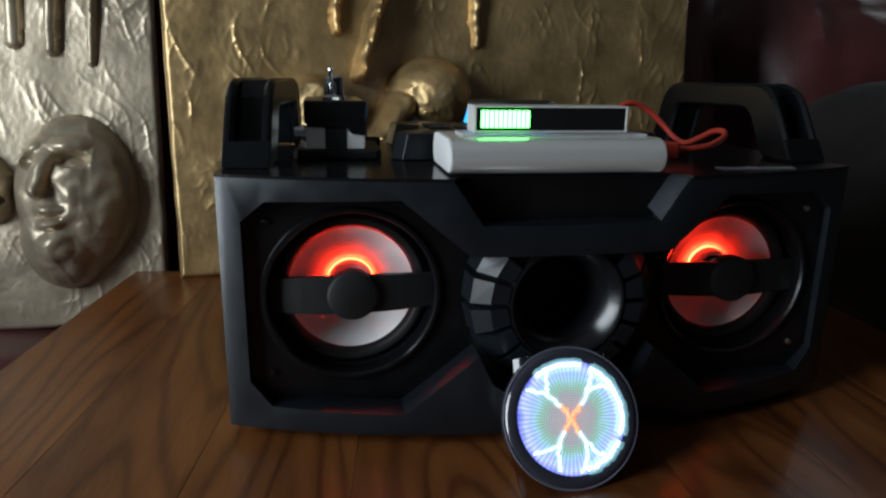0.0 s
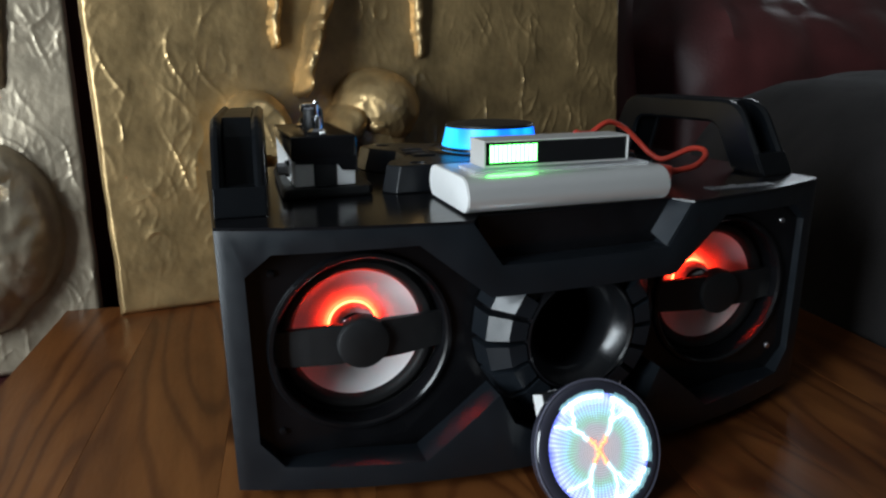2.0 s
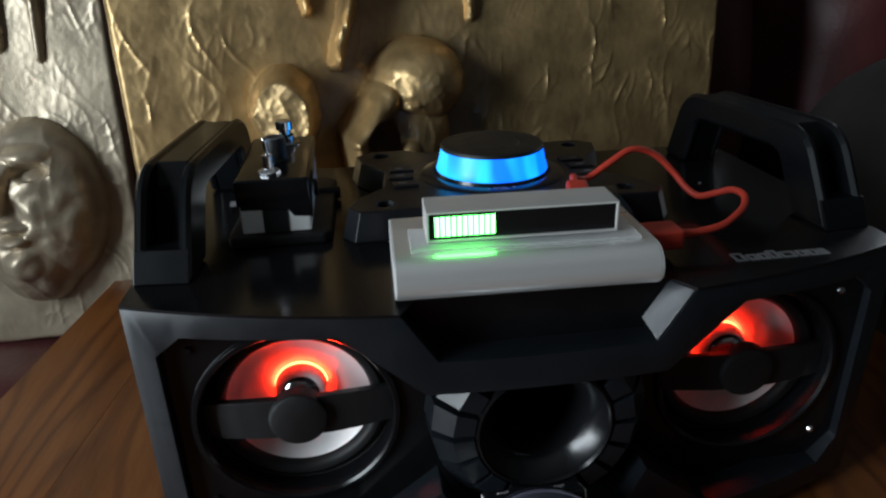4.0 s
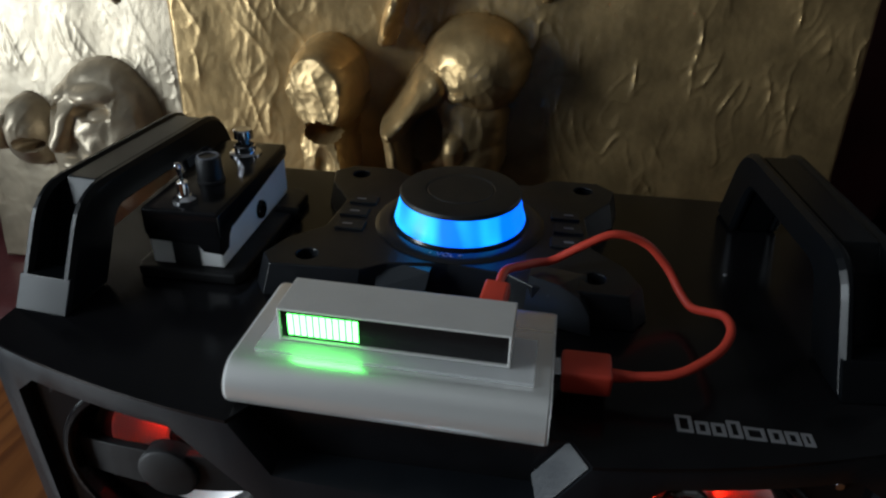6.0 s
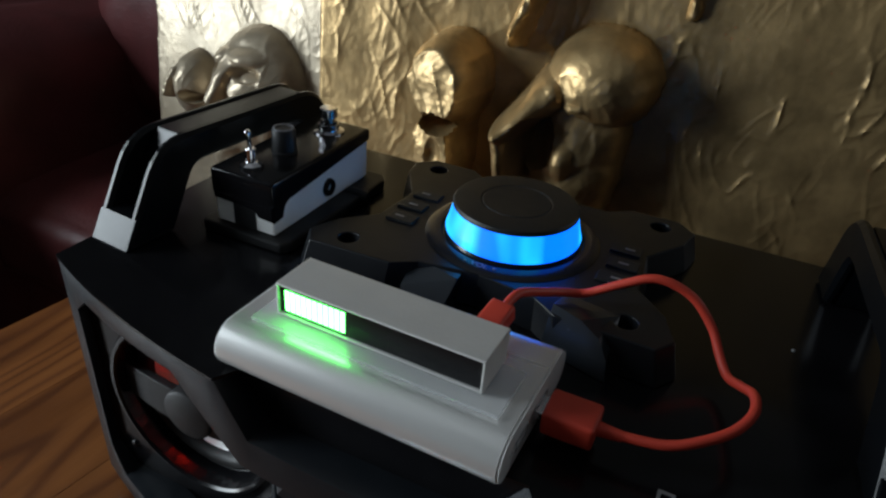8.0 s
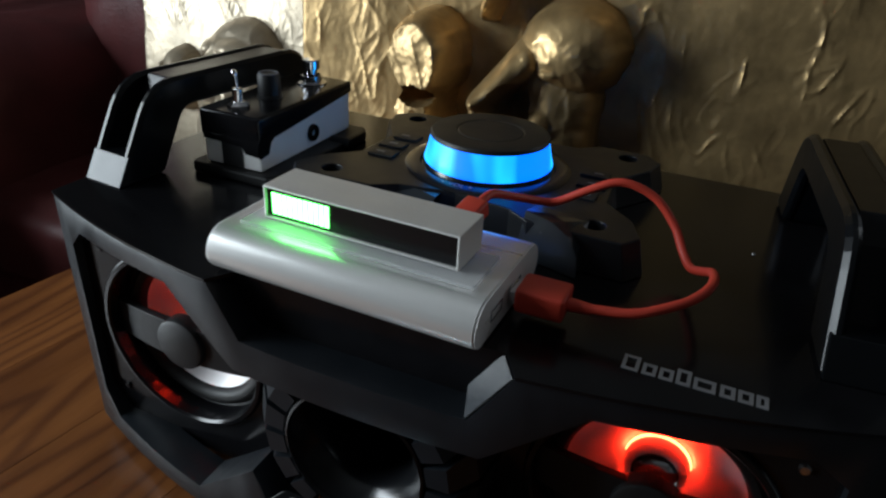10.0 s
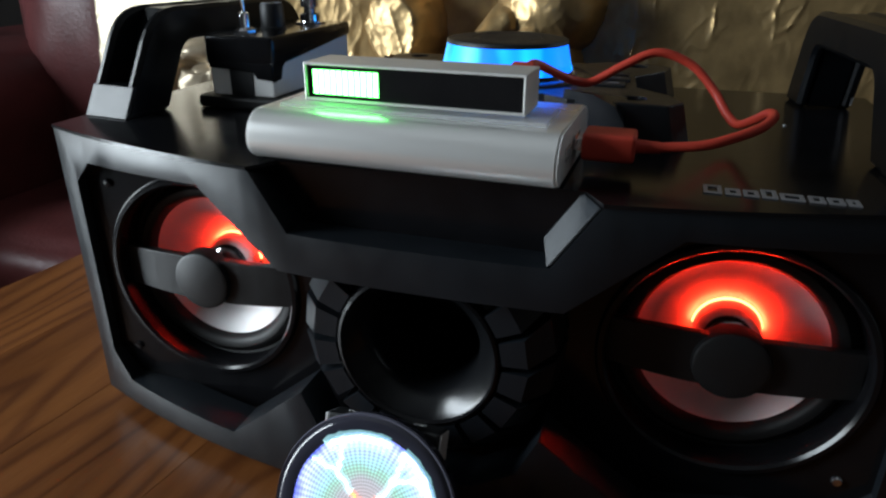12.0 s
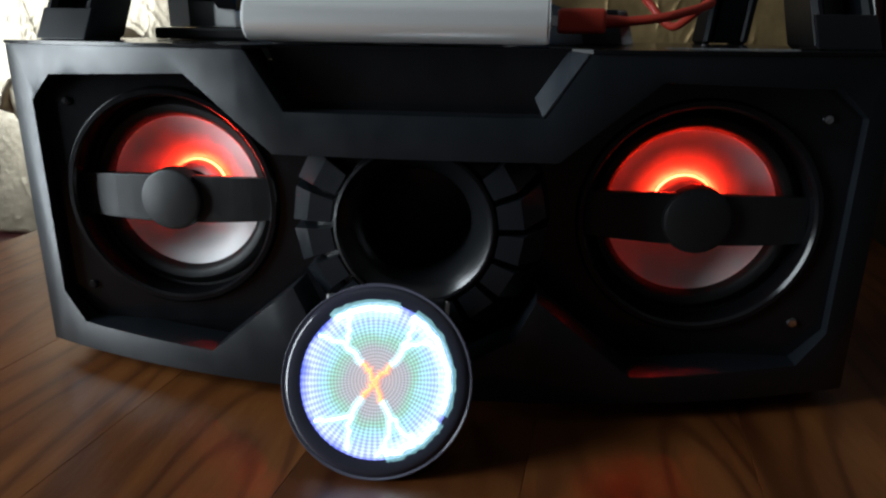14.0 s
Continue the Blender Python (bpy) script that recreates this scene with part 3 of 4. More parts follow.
# sloping ledge inside the notch of the front
ledge = bmesh.new()
lv = [ledge.verts.new(p) for p in ((-0.073, -0.0245, 0.1862), (0.073, -0.0245, 0.1862), (0.067, -0.0225, 0.1545), (-0.067, -0.0225, 0.1545),
                                   (-0.073, -0.0145, 0.1862), (0.073, -0.0145, 0.1862), (0.067, -0.0125, 0.1545), (-0.067, -0.0125, 0.1545))]
for f in ((0, 1, 2, 3), (7, 6, 5, 4), (0, 4, 5, 1), (1, 5, 6, 2), (2, 6, 7, 3), (3, 7, 4, 0)):
    ledge.faces.new([lv[k] for k in f])
part("front_ledge", ledge, GLOSS, boombox, "glossy black sloping ledge")
# paler than the plastic around it: light caught by these facets is in the colour
LIT_FACET = material("lit_facet_plastic", (0.02, 0.024, 0.029), 0.25, vary=0.1, rough_vary=0.05, bump=0.04, bump_scale=500)
cheek = bmesh.new()
for x, y, z in ((0.0795, -0.0376, 0.186), (0.0712, -0.0245, 0.187), (0.0565, -0.0258, 0.1655), (0.0604, -0.0393, 0.158)):
    cheek.verts.new((x, y, z))
    cheek.verts.new((x + 0.004, y + 0.004, z - 0.003))
bmesh.ops.convex_hull(cheek, input=cheek.verts[:])
bmesh.ops.dissolve_limit(cheek, angle_limit=0.12, verts=cheek.verts[:], edges=cheek.edges[:])
part("notch_cheek", cheek, LIT_FACET, boombox, "polished facet beside the notch, lighter grey for the light on it")
for x in (-0.19, 0.19):
    for y in (0.03, 0.21):
        part("foot", turn(lathe([(0, 0), (0.011, 0), (0.012, 0.002), (0.012, BOTTOM + 0.002), (0, BOTTOM + 0.002)], 24), Matrix.Translation((x, y, 0.0003))), RUBBER, boombox)
# chrome on the right paints the glint; the unlit left pair is painted black
for x, glint_mat in ((-0.2, GLOSS), (0.2, CHROME)):
    for z in (0.156, 0.048):
        part("screw", turn(lathe([(0, 0.0018), (0.002, 0.0016), (0.0026, 0.0006), (0.0026, -0.001), (0, -0.001)], 16), facing(x, 0.0005, z)), glint_mat, boombox)

# speakers
for sx in (-SPK_X, SPK_X):
    at = facing(sx, 0.0, SPK_Z)
    driver = part("speaker_driver", turn(lathe([(0.0575, -0.016), (0.0575, 0.0008), (0.0588, 0.0024), (0.0612, 0.0022), (0.0625, 0.0008), (0.0627, -0.0004)], 72), at), GLOSS, boombox, "round speaker with silver cone and red glow", smooth=True)
    part("surround", turn(lathe([(0.0574, -0.0148), (0.0562, -0.0158), (0.0545, -0.0132), (0.0515, -0.0114), (0.0485, -0.0118), (0.0463, -0.0138), (0.0452, -0.0168), (0.0445, -0.0185)], 72), at), RUBBER, driver, smooth=True)
    part("cone", turn(lathe([(0.0447, -0.0176), (0.0437, -0.0188), (0.038, -0.0223), (0.0295, -0.0288), (0.0205, -0.0358), (0.0136, -0.0412)], 72), at), CONE, driver, "silver-white cone", smooth=True)
    part("dust_cap", turn(lathe([(0, -0.0175), (0.006, -0.0182), (0.011, -0.0205), (0.0145, -0.0245), (0.0161, -0.029), (0.0166, -0.0345), (0.0158, -0.0347)], 48), at), CHROME, driver, "chrome dust cap", smooth=True)
    bar = prism([(-0.0572, -0.0122), (-0.0572, 0.0122), (-0.02, 0.0135), (0.02, 0.0135), (0.0572, 0.0122), (0.0572, -0.0122), (0.02, -0.0135), (-0.02, -0.0135)], -0.003, 0.002, "xz",
                cuts=[-0.045 + 0.01 * i for i in range(10)], bevel=0.0006)
    for v in bar.verts:
        v.co = Vector((v.co.x + sx, v.co.y + 0.006 * (abs(v.co.x) / 0.056) ** 2 + 0.003, v.co.z + SPK_Z))
    part("guard_bar", bar, MATT, driver)
    part("hub", turn(lathe([(0, 0.0035), (0.0155, 0.0033), (0.0172, 0.0024), (0.0178, 0.0006), (0.0178, -0.007), (0, -0.007)], 48), at), MATT, driver, smooth=True)
    glow = [Vector((sx + 0.0163 * math.sin(radians(d)), 0.0366, SPK_Z + 0.0163 * math.cos(radians(d)))) for d in range(-88, 89, 8)]
    part("led_strip", tube(glow, 0.0008, 8), LED_RED, driver, "curved red light round the dust cap")

# bass port with tread blocks
port = part("bass_port", turn(lathe([(0.0385, 0.034), (0.0395, 0.0358), (0.041, 0.0352), (0.0422, 0.0295), (0.0515, 0.0262), (0.0595, 0.0135), (0.061, 0.0), (0.044, -0.001)], 72), facing(0, 0, 0.101)), GLOSS, boombox, "round black bass port", smooth=True)
part("horn", turn(lathe([(0.0385, 0.0339), (0.0366, 0.0322), (0.0332, 0.0282), (0.0294, 0.0234), (0.0275, 0.0185), (0.0266, 0.0), (0.0255, -0.05), (0, -0.05)], 72), facing(0, 0, 0.101)), HORN, port, "glossy flared horn", smooth=True)
block_bm = bmesh.new()
bw = math.radians(7.8)
ring_pts = []
for a in (-bw, bw):
    ring_pts.append([(0.0425, -0.0352, a), (0.0548, -0.0348, a), (0.0658, -0.022, a + 0.05), (0.068, -0.002, a + 0.05), (0.0555, -0.0015, a + 0.03), (0.0425, -0.02, a)])
cols = [[block_bm.verts.new((r * math.cos(t), y, r * math.sin(t))) for r, y, t in ring] for ring in ring_pts]
for i in range(6):
    block_bm.faces.new((cols[0][i], cols[0][(i + 1) % 6], cols[1][(i + 1) % 6], cols[1][i]))
block_bm.faces.new(cols[0])
block_bm.faces.new(cols[1])
soften(block_bm, 0.0008, 1)
bmesh.ops.recalc_face_normals(block_bm, faces=block_bm.faces[:])
block_me = bpy.data.meshes.new("tread_block")
block_bm.to_mesh(block_me)
block_bm.free()
for k in range(18):
    if 35 < (k + 0.5) * 20 < 145:
        continue  # hidden behind the band above the port
    t = part("tread_block", block_me, SLATE, port)
    t.matrix_basis = Matrix.Translation(t.location) @ Matrix.Translation((0, 0, 0.101)) @ pose(0, 0, 0, 0, -(k + 0.5) * 20, 0)


# handles
def rounded(points, radius, n=5):
    out = []
    for i, p in enumerate(points):
        p, a, b = Vector(p), Vector(points[i - 1]), Vector(points[(i + 1) % len(points)])
        u, v = (a - p), (b - p)
        r = min(radius, u.length * 0.45, v.length * 0.45)
        p0, p1 = p + u.normalized() * r, p + v.normalized() * r
        for k in range(n + 1):
            t = k / n
            q = p0 * (1 - t) ** 2 + p * 2 * t * (1 - t) + p1 * t * t
            out.append((q.x, q.y))
    return out


def handle(s):
    label = "dark slate plastic carry handle with hollow legs"
    toe = Matrix.Translation((s * 0.213, 0.03, 0)) @ pose(0, 0, 0, 0, 0, s * 5.5) @ Matrix.Translation((-s * 0.213, -0.03, 0))
    side = [(0.022, TOP)] + rounded([(0.0, TOP - 0.04), (0.056, 0.2475), (0.2, 0.2475), (0.24, TOP - 0.04)], 0.02)[6:18] + [(0.222, TOP), (0.192, TOP)]
    side += rounded([(0.058, TOP), (0.08, 0.2275), (0.18, 0.2275), (0.192, TOP)], 0.009)[17:5:-1] + [(0.058, TOP)]
    web = [(0.042, TOP + 0.001), (0.066, 0.234), (0.075, 0.2462), (0.184, 0.2462), (0.193, 0.234), (0.208, TOP + 0.001),
           (0.1922, TOP + 0.001), (0.1828, 0.2225), (0.177, 0.2282), (0.0822, 0.2282), (0.0762, 0.2225), (0.0577, TOP + 0.001)]
    xs = sorted((s * 0.2295, s * 0.2225)), sorted((s * 0.2035, s * 0.1965)), sorted((s * 0.2224, s * 0.2036)), sorted((s * 0.229, s * 0.197))
    h = part("handle", turn(prism(side, *xs[0], "yz", bevel=0.0024, segments=1), toe), HANDLE, boombox, label)
    part("inner_rail", turn(prism(side, *xs[1], "yz", bevel=0.0024, segments=1), toe), HANDLE, h)
    part("grip", turn(prism(web, *xs[2], "yz", bevel=0.0008), toe), HANDLE, h)
    part("foot_block", turn(prism([(0.0219, TOP + 0.0004), (0.0318, TOP + 0.0175), (0.044, TOP + 0.0175), (0.044, TOP + 0.0004)], *xs[3], "yz", bevel=0.0006), toe), HANDLE, h)
    return h


for s in (-1, 1):
    handle(s)

# control pod on the top, with the volume knob
KX, KY = 0.002, 0.133
pod_half = [(0.0, 0.078), (0.036, 0.072), (0.05, 0.062), (0.104, 0.06), (0.112, 0.072), (0.104, 0.092), (0.085, 0.112), (0.082, 0.152), (0.1, 0.18), (0.104, 0.2), (0.092, 0.212), (0.06, 0.212), (0.045, 0.2), (0.0, 0.198)]
pod_outline = pod_half + [(-x, y) for x, y in reversed(pod_half[1:-1])]
caps = ((-0.0835, 0.0745), (0.0875, 0.0765), (-0.081, 0.197), (0.084, 0.197))
pod_bm = prism([(x + KX, y) for x, y in pod_outline], TOP + 0.0003, TOP + 0.02, "xy", holes=[circle(x, y, 0.0066, 20) for x, y in caps])
for v in pod_bm.verts:
    if v.co.z > TOP + 0.01:
        v.co.x, v.co.y = KX + (v.co.x - KX) * 0.955, KY + (v.co.y - KY) * 0.95
soften(pod_bm, 0.005, 4)
pod = part("control_pod", pod_bm, PLASTIC, boombox, "raised black control pod round the knob")
for corners in (((0.046, 0.0615, 0.1886), (0.048, 0.069, 0.2125), (0.064, 0.064, 0.2112), (0.075, 0.0595, 0.2068), (0.081, 0.055, 0.199), (0.083, 0.0515, 0.1886),
                 (0.05, 0.088, 0.2085), (0.08, 0.084, 0.2075), (0.05, 0.088, 0.189), (0.082, 0.084, 0.189)),
                ((-0.0385, 0.0835, 0.2075), (-0.022, 0.0765, 0.207), (-0.007, 0.072, 0.2065), (-0.037, 0.064, 0.1972), (-0.034, 0.0545, 0.1886), (-0.01, 0.0535, 0.1886),
                 (-0.036, 0.092, 0.2075), (-0.007, 0.092, 0.2065), (-0.036, 0.092, 0.189), (-0.007, 0.092, 0.189))):
    shoulder = bmesh.new()
    for co in corners:
        shoulder.verts.new(co)
    bmesh.ops.convex_hull(shoulder, input=shoulder.verts[:])
    # paler than the black pod, so the wedge looks lit
    part("pod_shoulder", shoulder, LIT_FACET, pod, "polished wedge shoulder, lighter grey for the light on it")
for x, y in caps:
    part("pod_screw", turn(lathe([(0, 0.0022), (0.003, 0.002), (0.004, 0.0008), (0.004, 0)], 14), Matrix.Translation((x, y, TOP + 0.0006))), RUBBER, pod, smooth=True)
for x in (-0.066, 0.07):
    for k in range(3):
        part("button", turn(box(-0.009, 0.009, -0.0055, 0.0055, 0, 0.0016, 0.0008), Matrix.Translation((x - abs(k - 1) * (0.002 if x > 0 else -0.002), KY - 0.018 + 0.018 * k, TOP + 0.0199))), MATT, pod)
        part("button_mark", box(x - 0.003, x + 0.003, KY - 0.0192 + 0.018 * k, KY - 0.0172 + 0.018 * k, TOP + 0.0216, TOP + 0.0218), PRINT, pod)
knob = part("volume_knob", turn(lathe([(0.0, 0.0425), (0.02, 0.0427), (0.0208, 0.042), (0.0216, 0.0427), (0.034, 0.0427), (0.0368, 0.0422), (0.0377, 0.041), (0.0377, 0.0397), (0, 0.0397)], 72), Matrix.Translation((KX, KY, TOP))), MATT, boombox, "round black volume knob with glowing ring", smooth=True)
part("light_ring", turn(lathe([(0.0373, 0.0396), (0.0381, 0.0355), (0.0396, 0.029), (0.041, 0.0245), (0.0408, 0.0238), (0.036, 0.0236), (0.035, 0.0396)], 72, True), Matrix.Translation((KX, KY, TOP))), RING, knob, "glowing cyan-blue light ring", smooth=True)
part("base_ring", turn(lathe([(0.0405, 0.0235), (0.0415, 0.0205), (0.0425, 0.0202), (0.0435, 0.0218), (0.0505, 0.0218), (0.053, 0.0203)], 72), Matrix.Translation((KX, KY, TOP))), BASE_RING, knob, "glossy black base ring", smooth=True)


def text_part(name, words, size, m, mat, parent, label):
    cu = bpy.data.curves.new(name, "FONT")
    cu.body, cu.size, cu.extrude, cu.align_x, cu.align_y = words, size, 0.00015, "CENTER", "CENTER"
    cu.materials.append(mat)
    tmp = bpy.data.objects.new(name, cu)
    scene.collection.objects.link(tmp)
    bpy.context.view_layer.update()
    me = bpy.data.meshes.new_from_object(tmp.evaluated_get(bpy.context.evaluated_depsgraph_get()))
    bpy.data.objects.remove(tmp)
    me.transform(m)
    return part(name, me, mat, parent, label)


for words, a in (("-", -104), ("VOL", -93), ("+", -82)):
    text_part("scale_mark", words, 0.0055, Matrix.Translation((KX, KY, TOP + 0.0221)) @ pose(0, 0, 0, 0, 0, a + 90) @ Matrix.Translation((0, -0.0465, 0)), PRINT, knob, "small grey lettering")

# maker's mark on the top, as plain bars
widths = [0.0085, 0.007, 0.007, 0.007, 0.0105, 0.007, 0.007, 0.0055]
bx = 0.119
for i, w in enumerate(widths):
    tall = 0.0105 if i in (0, 3) else 0.0078
    x0, x1, y0 = bx, bx + w * 0.84, -0.0115
    ring = prism([(x0, y0), (x1, y0), (x1, y0 + tall), (x0, y0 + tall)], TOP + 0.0002, TOP + 0.0007, "xy",
                 holes=[[(x0 + 0.0016, y0 + 0.0016), (x1 - 0.0016, y0 + 0.0016), (x1 - 0.0016, y0 + tall - 0.0016), (x0 + 0.0016, y0 + tall - 0.0016)]])
    part("badge_bar", ring, PRINT, boombox, "grey printed badge bar")
    bx += w
part("top_pin", turn(lathe([(0, 0.0012), (0.0009, 0.0008), (0.0012, 0)], 10), Matrix.Translation((0.167, 0.13, TOP))), PRINT, boombox)


# ---- power bank, meter and cable ----
BANK = Matrix.Translation((-0.0095, 0.0058, TOP + 0.0015)) @ pose(0, 0, 0, 0, 0, -1.6)
BL, BD, BH = 0.1442, 0.082, 0.0225
bank = thing("power_bank", (-0.0085, 0.0075, TOP), "silver aluminium power bank with white end caps, lying on the boombox", "power bank")


def bar_profile(w, h, n=9):
    """A flat bar with wide rounded upper edges and tighter lower ones."""
    top, low = h * 0.58, h * 0.42
    pts = []
    for cx, cz, r, start in ((w / 2 - low, low, low, -90), (w / 2 - top, h - top, top, 0), (-w / 2 + top, h - top, top, 90), (-w / 2 + low, low, low, 180)):
        for k in range(n + 1):
            t = radians(start + 90 * k / n)
            q = (cx + r * math.cos(t), cz + r * math.sin(t))
            if not pts or math.dist(q, pts[-1]) > 1e-6:
                pts.append(q)
    return pts


part("shell", turn(prism(bar_profile(BD, BH), -BL / 2 + 0.0012, BL / 2 - 0.0012, "yz"), BANK), ALU, bank, "satin silver aluminium shell", smooth=True)
for a, b in ((-BL / 2, -BL / 2 + 0.0011), (BL / 2 - 0.0011, BL / 2)):
    part("end_cap", turn(prism([(y, z + 0.0004) for y, z in bar_profile(BD - 0.0008, BH - 0.0008)], a, b, "yz"), BANK), WHITE, bank, "white plastic end cap")
for y in (-0.018, 0.006):
    port_bm = prism([(y - 0.0068, 0.0085), (y + 0.0068, 0.0085), (y + 0.0068, 0.0145), (y - 0.0068, 0.0145)], BL / 2 + 0.0001, BL / 2 + 0.0007, "yz",
                    holes=[[(y - 0.0058, 0.0094), (y + 0.0058, 0.0094), (y + 0.0058, 0.0136), (y - 0.0058, 0.0136)]])
    part("usb_socket", turn(port_bm, BANK), CHROME, bank, "metal socket")
for k in range(4):
    part("charge_light", turn(box(BL / 2 + 0.0001, BL / 2 + 0.0006, -0.0300 + 0.0024 * k, -0.0288 + 0.0024 * k, 0.0108, 0.012), BANK), FRAME_WHITE, bank)

plate_ob = part("clear_plate", turn(box(-0.062, 0.064, -0.0255, 0.006, BH + 0.0002, BH + 0.0022, 0.0004), BANK), CLEAR, None)
tagged(plate_ob, "thin clear acrylic plate lying on the power bank", "plate")

meter = thing("level_meter", (-0.0095, 0.0, TOP + 0.0265), "grey metal bar-graph audio level meter, partly lit green", "level meter")
METER = Matrix.Translation((-0.0095, 0.0013, TOP + 0.0265)) @ pose(0, 0, 0, 0, 0, -1.6)
ML, MD, MH = 0.106, 0.0262, 0.0175
mcase = prism([(-ML / 2, 0), (ML / 2, 0), (ML / 2, MH), (-ML / 2, MH)], -MD / 2, MD / 2, "xz",
              holes=[[(-ML / 2 + 0.0013, 0.0013), (ML / 2 - 0.0013, 0.0013), (ML / 2 - 0.0013, MH - 0.0013), (-ML / 2 + 0.0013, MH - 0.0013)]], bevel=0.0005)
part("case", turn(mcase, METER), GREY_ALU, meter)
part("back_plate", turn(box(-ML / 2 + 0.0014, ML / 2 - 0.0014, MD / 2 - 0.003, MD / 2 - 0.001, 0.0014, MH - 0.0014), METER), SMOKE, meter)
part("window", turn(box(-ML / 2 + 0.0014, ML / 2 - 0.0014, -MD / 2 + 0.0012, -MD / 2 + 0.0024, 0.0014, MH - 0.0014), METER), SMOKE, meter, "dark smoked window")
SEGS, LIT = 32, 11
for k in range(SEGS):
    x = -ML / 2 + 0.0042 + (ML - 0.0084) * (k + 0.5) / SEGS
    part("segment", turn(box(x - (0.00115 if k < LIT else 0.00151), x + (0.00115 if k < LIT else 0.00151), -MD / 2 + (0.0006 if k < LIT else 0.0011), -MD / 2 + 0.0011 + (0.0002 if k >= LIT else 0), 0.0032, MH - 0.0032), METER), SEG_LIT if k < LIT else SEG_OFF, meter,
         "lit green segment" if k < LIT else "")

cable = thing("usb_cable", (0.1, 0.05, TOP), "short orange-red charging cable looping over the boombox top", "cable")
part("large_plug", join(box(0.0665, 0.0895, -0.0025, 0.0165, 0.1945, 0.2065, 0.0022, 3), tube([Vector((0.089, 0.007, 0.2005)), Vector((0.1, 0.0075, 0.2005))], 0.0034, 12, 0.75)), RED, cable, "orange-red moulded plug", smooth=True)
part("plug_shell", box(0.0628, 0.0665, 0.001, 0.013, 0.198, 0.203, 0.0003), CHROME, cable, "metal plug shell")
part("small_plug", turn(box(-0.0062, 0.0062, -0.009, 0.011, -0.0045, 0.0045, 0.002, 3), Matrix.Translation((0.032, 0.0225, 0.2245)) @ pose(0, 0, 0, 12, 0, -8)), RED, cable, "orange-red small plug", smooth=True)
path = smooth_path([(0.0335, 0.033, 0.2272), (0.036, 0.046, 0.228), (0.044, 0.064, 0.221), (0.052, 0.078, 0.2155), (0.0605, 0.084, 0.2145), (0.076, 0.087, 0.2235), (0.0925, 0.0905, 0.2305),
                    (0.11, 0.093, 0.225), (0.123, 0.09, 0.213), (0.1305, 0.082, 0.2028), (0.136, 0.0735, 0.199), (0.1415, 0.0635, 0.2035), (0.1465, 0.051, 0.21), (0.147, 0.0375, 0.211),
                    (0.141, 0.0255, 0.2085), (0.13, 0.016, 0.2055), (0.117, 0.0095, 0.2025), (0.0985, 0.0074, 0.2005)])
part("cord", tube(path, 0.0023, 12), RED, cable, "thin orange-red cord", smooth=True)


# ---- effects pedal ----
pad = part("pedal_pad", prism([(-0.18, 0.066), (-0.121, 0.066), (-0.117, 0.072), (-0.114, 0.18), (-0.12, 0.188), (-0.173, 0.188), (-0.1765, 0.18), (-0.1825, 0.072)], TOP + 0.0004, TOP + 0.0075, "xy", bevel=0.0018), RUBBER, None)
tagged(pad, "black rubber pad under the small effects pedal", "pad")
pedal = thing("effects_pedal", (-0.152, 0.125, TOP + 0.0075), "small white and black guitar effects pedal on a black pad", "effects pedal")
PZ = TOP + 0.0077
PEDAL = Matrix.Translation((-0.151, 0.126, PZ)) @ pose(0, 0, 0, 0, 0, 0)
part("housing", turn(box(-0.022, 0.022, -0.054, 0.054, 0, 0.0325, 0.0015), PEDAL), WHITE, pedal, "white lower housing")
part("stripe", turn(box(-0.008, 0.008, -0.0546, -0.0541, 0.0005, 0.0215), PEDAL), MATT, pedal, "black front stripe")
part("cover", turn(prism([(-0.0555, 0.0185), (-0.036, 0.0195), (0.0555, 0.0275), (0.0555, 0.036), (-0.0555, 0.036)], -0.0235, 0.0235, "yz", bevel=0.0022, segments=3), PEDAL), GLOSS, pedal, "glossy black top cover", smooth=True)
part("front_flap", turn(prism([(-0.021, 0.0205), (0.0225, 0.0205), (0.0225, 0.0105), (0.012, 0.0112), (0.009, 0.0155), (-0.012, 0.0165), (-0.021, 0.0168)], -0.0562, -0.0549, "xz", bevel=0.0004), PEDAL), GLOSS, pedal)
part("side_flap", turn(prism([(-0.0555, 0.0215), (-0.038, 0.0215), (-0.044, 0.0175), (-0.0465, 0.0105), (-0.0555, 0.0095)], 0.0222, 0.0234, "yz", bevel=0.0003), PEDAL), GLOSS, pedal)
toggle = part("toggle_switch", turn(lathe([(0, 0.004), (0.0042, 0.004), (0.0072, 0.0022), (0.0072, 0)], 8), PEDAL @ Matrix.Translation((-0.002, -0.042, 0.036))), CHROME, pedal, "chrome toggle switch")
part("bush", turn(lathe([(0.0034, 0), (0.0034, 0.008), (0.003, 0.0085), (0, 0.0085)], 20), PEDAL @ Matrix.Translation((-0.002, -0.042, 0.04))), CHROME, toggle, smooth=True)
part("lever", turn(lathe([(0.0012, 0), (0.0016, 0.008), (0.0021, 0.01), (0.0016, 0.0115), (0, 0.0118)], 16), PEDAL @ Matrix.Translation((-0.002, -0.042, 0.0483)) @ pose(0, 0, 0, 4, -3, 0)), CHROME, toggle, smooth=True)
dial = part("dial", turn(lathe([(0.0085, 0), (0.0085, 0.0015), (0.0078, 0.002), (0.0076, 0.015), (0.007, 0.016), (0, 0.016)], 32), PEDAL @ Matrix.Translation((0.0, -0.012, 0.0361))), MATT, pedal, "black ribbed dial", smooth=True)
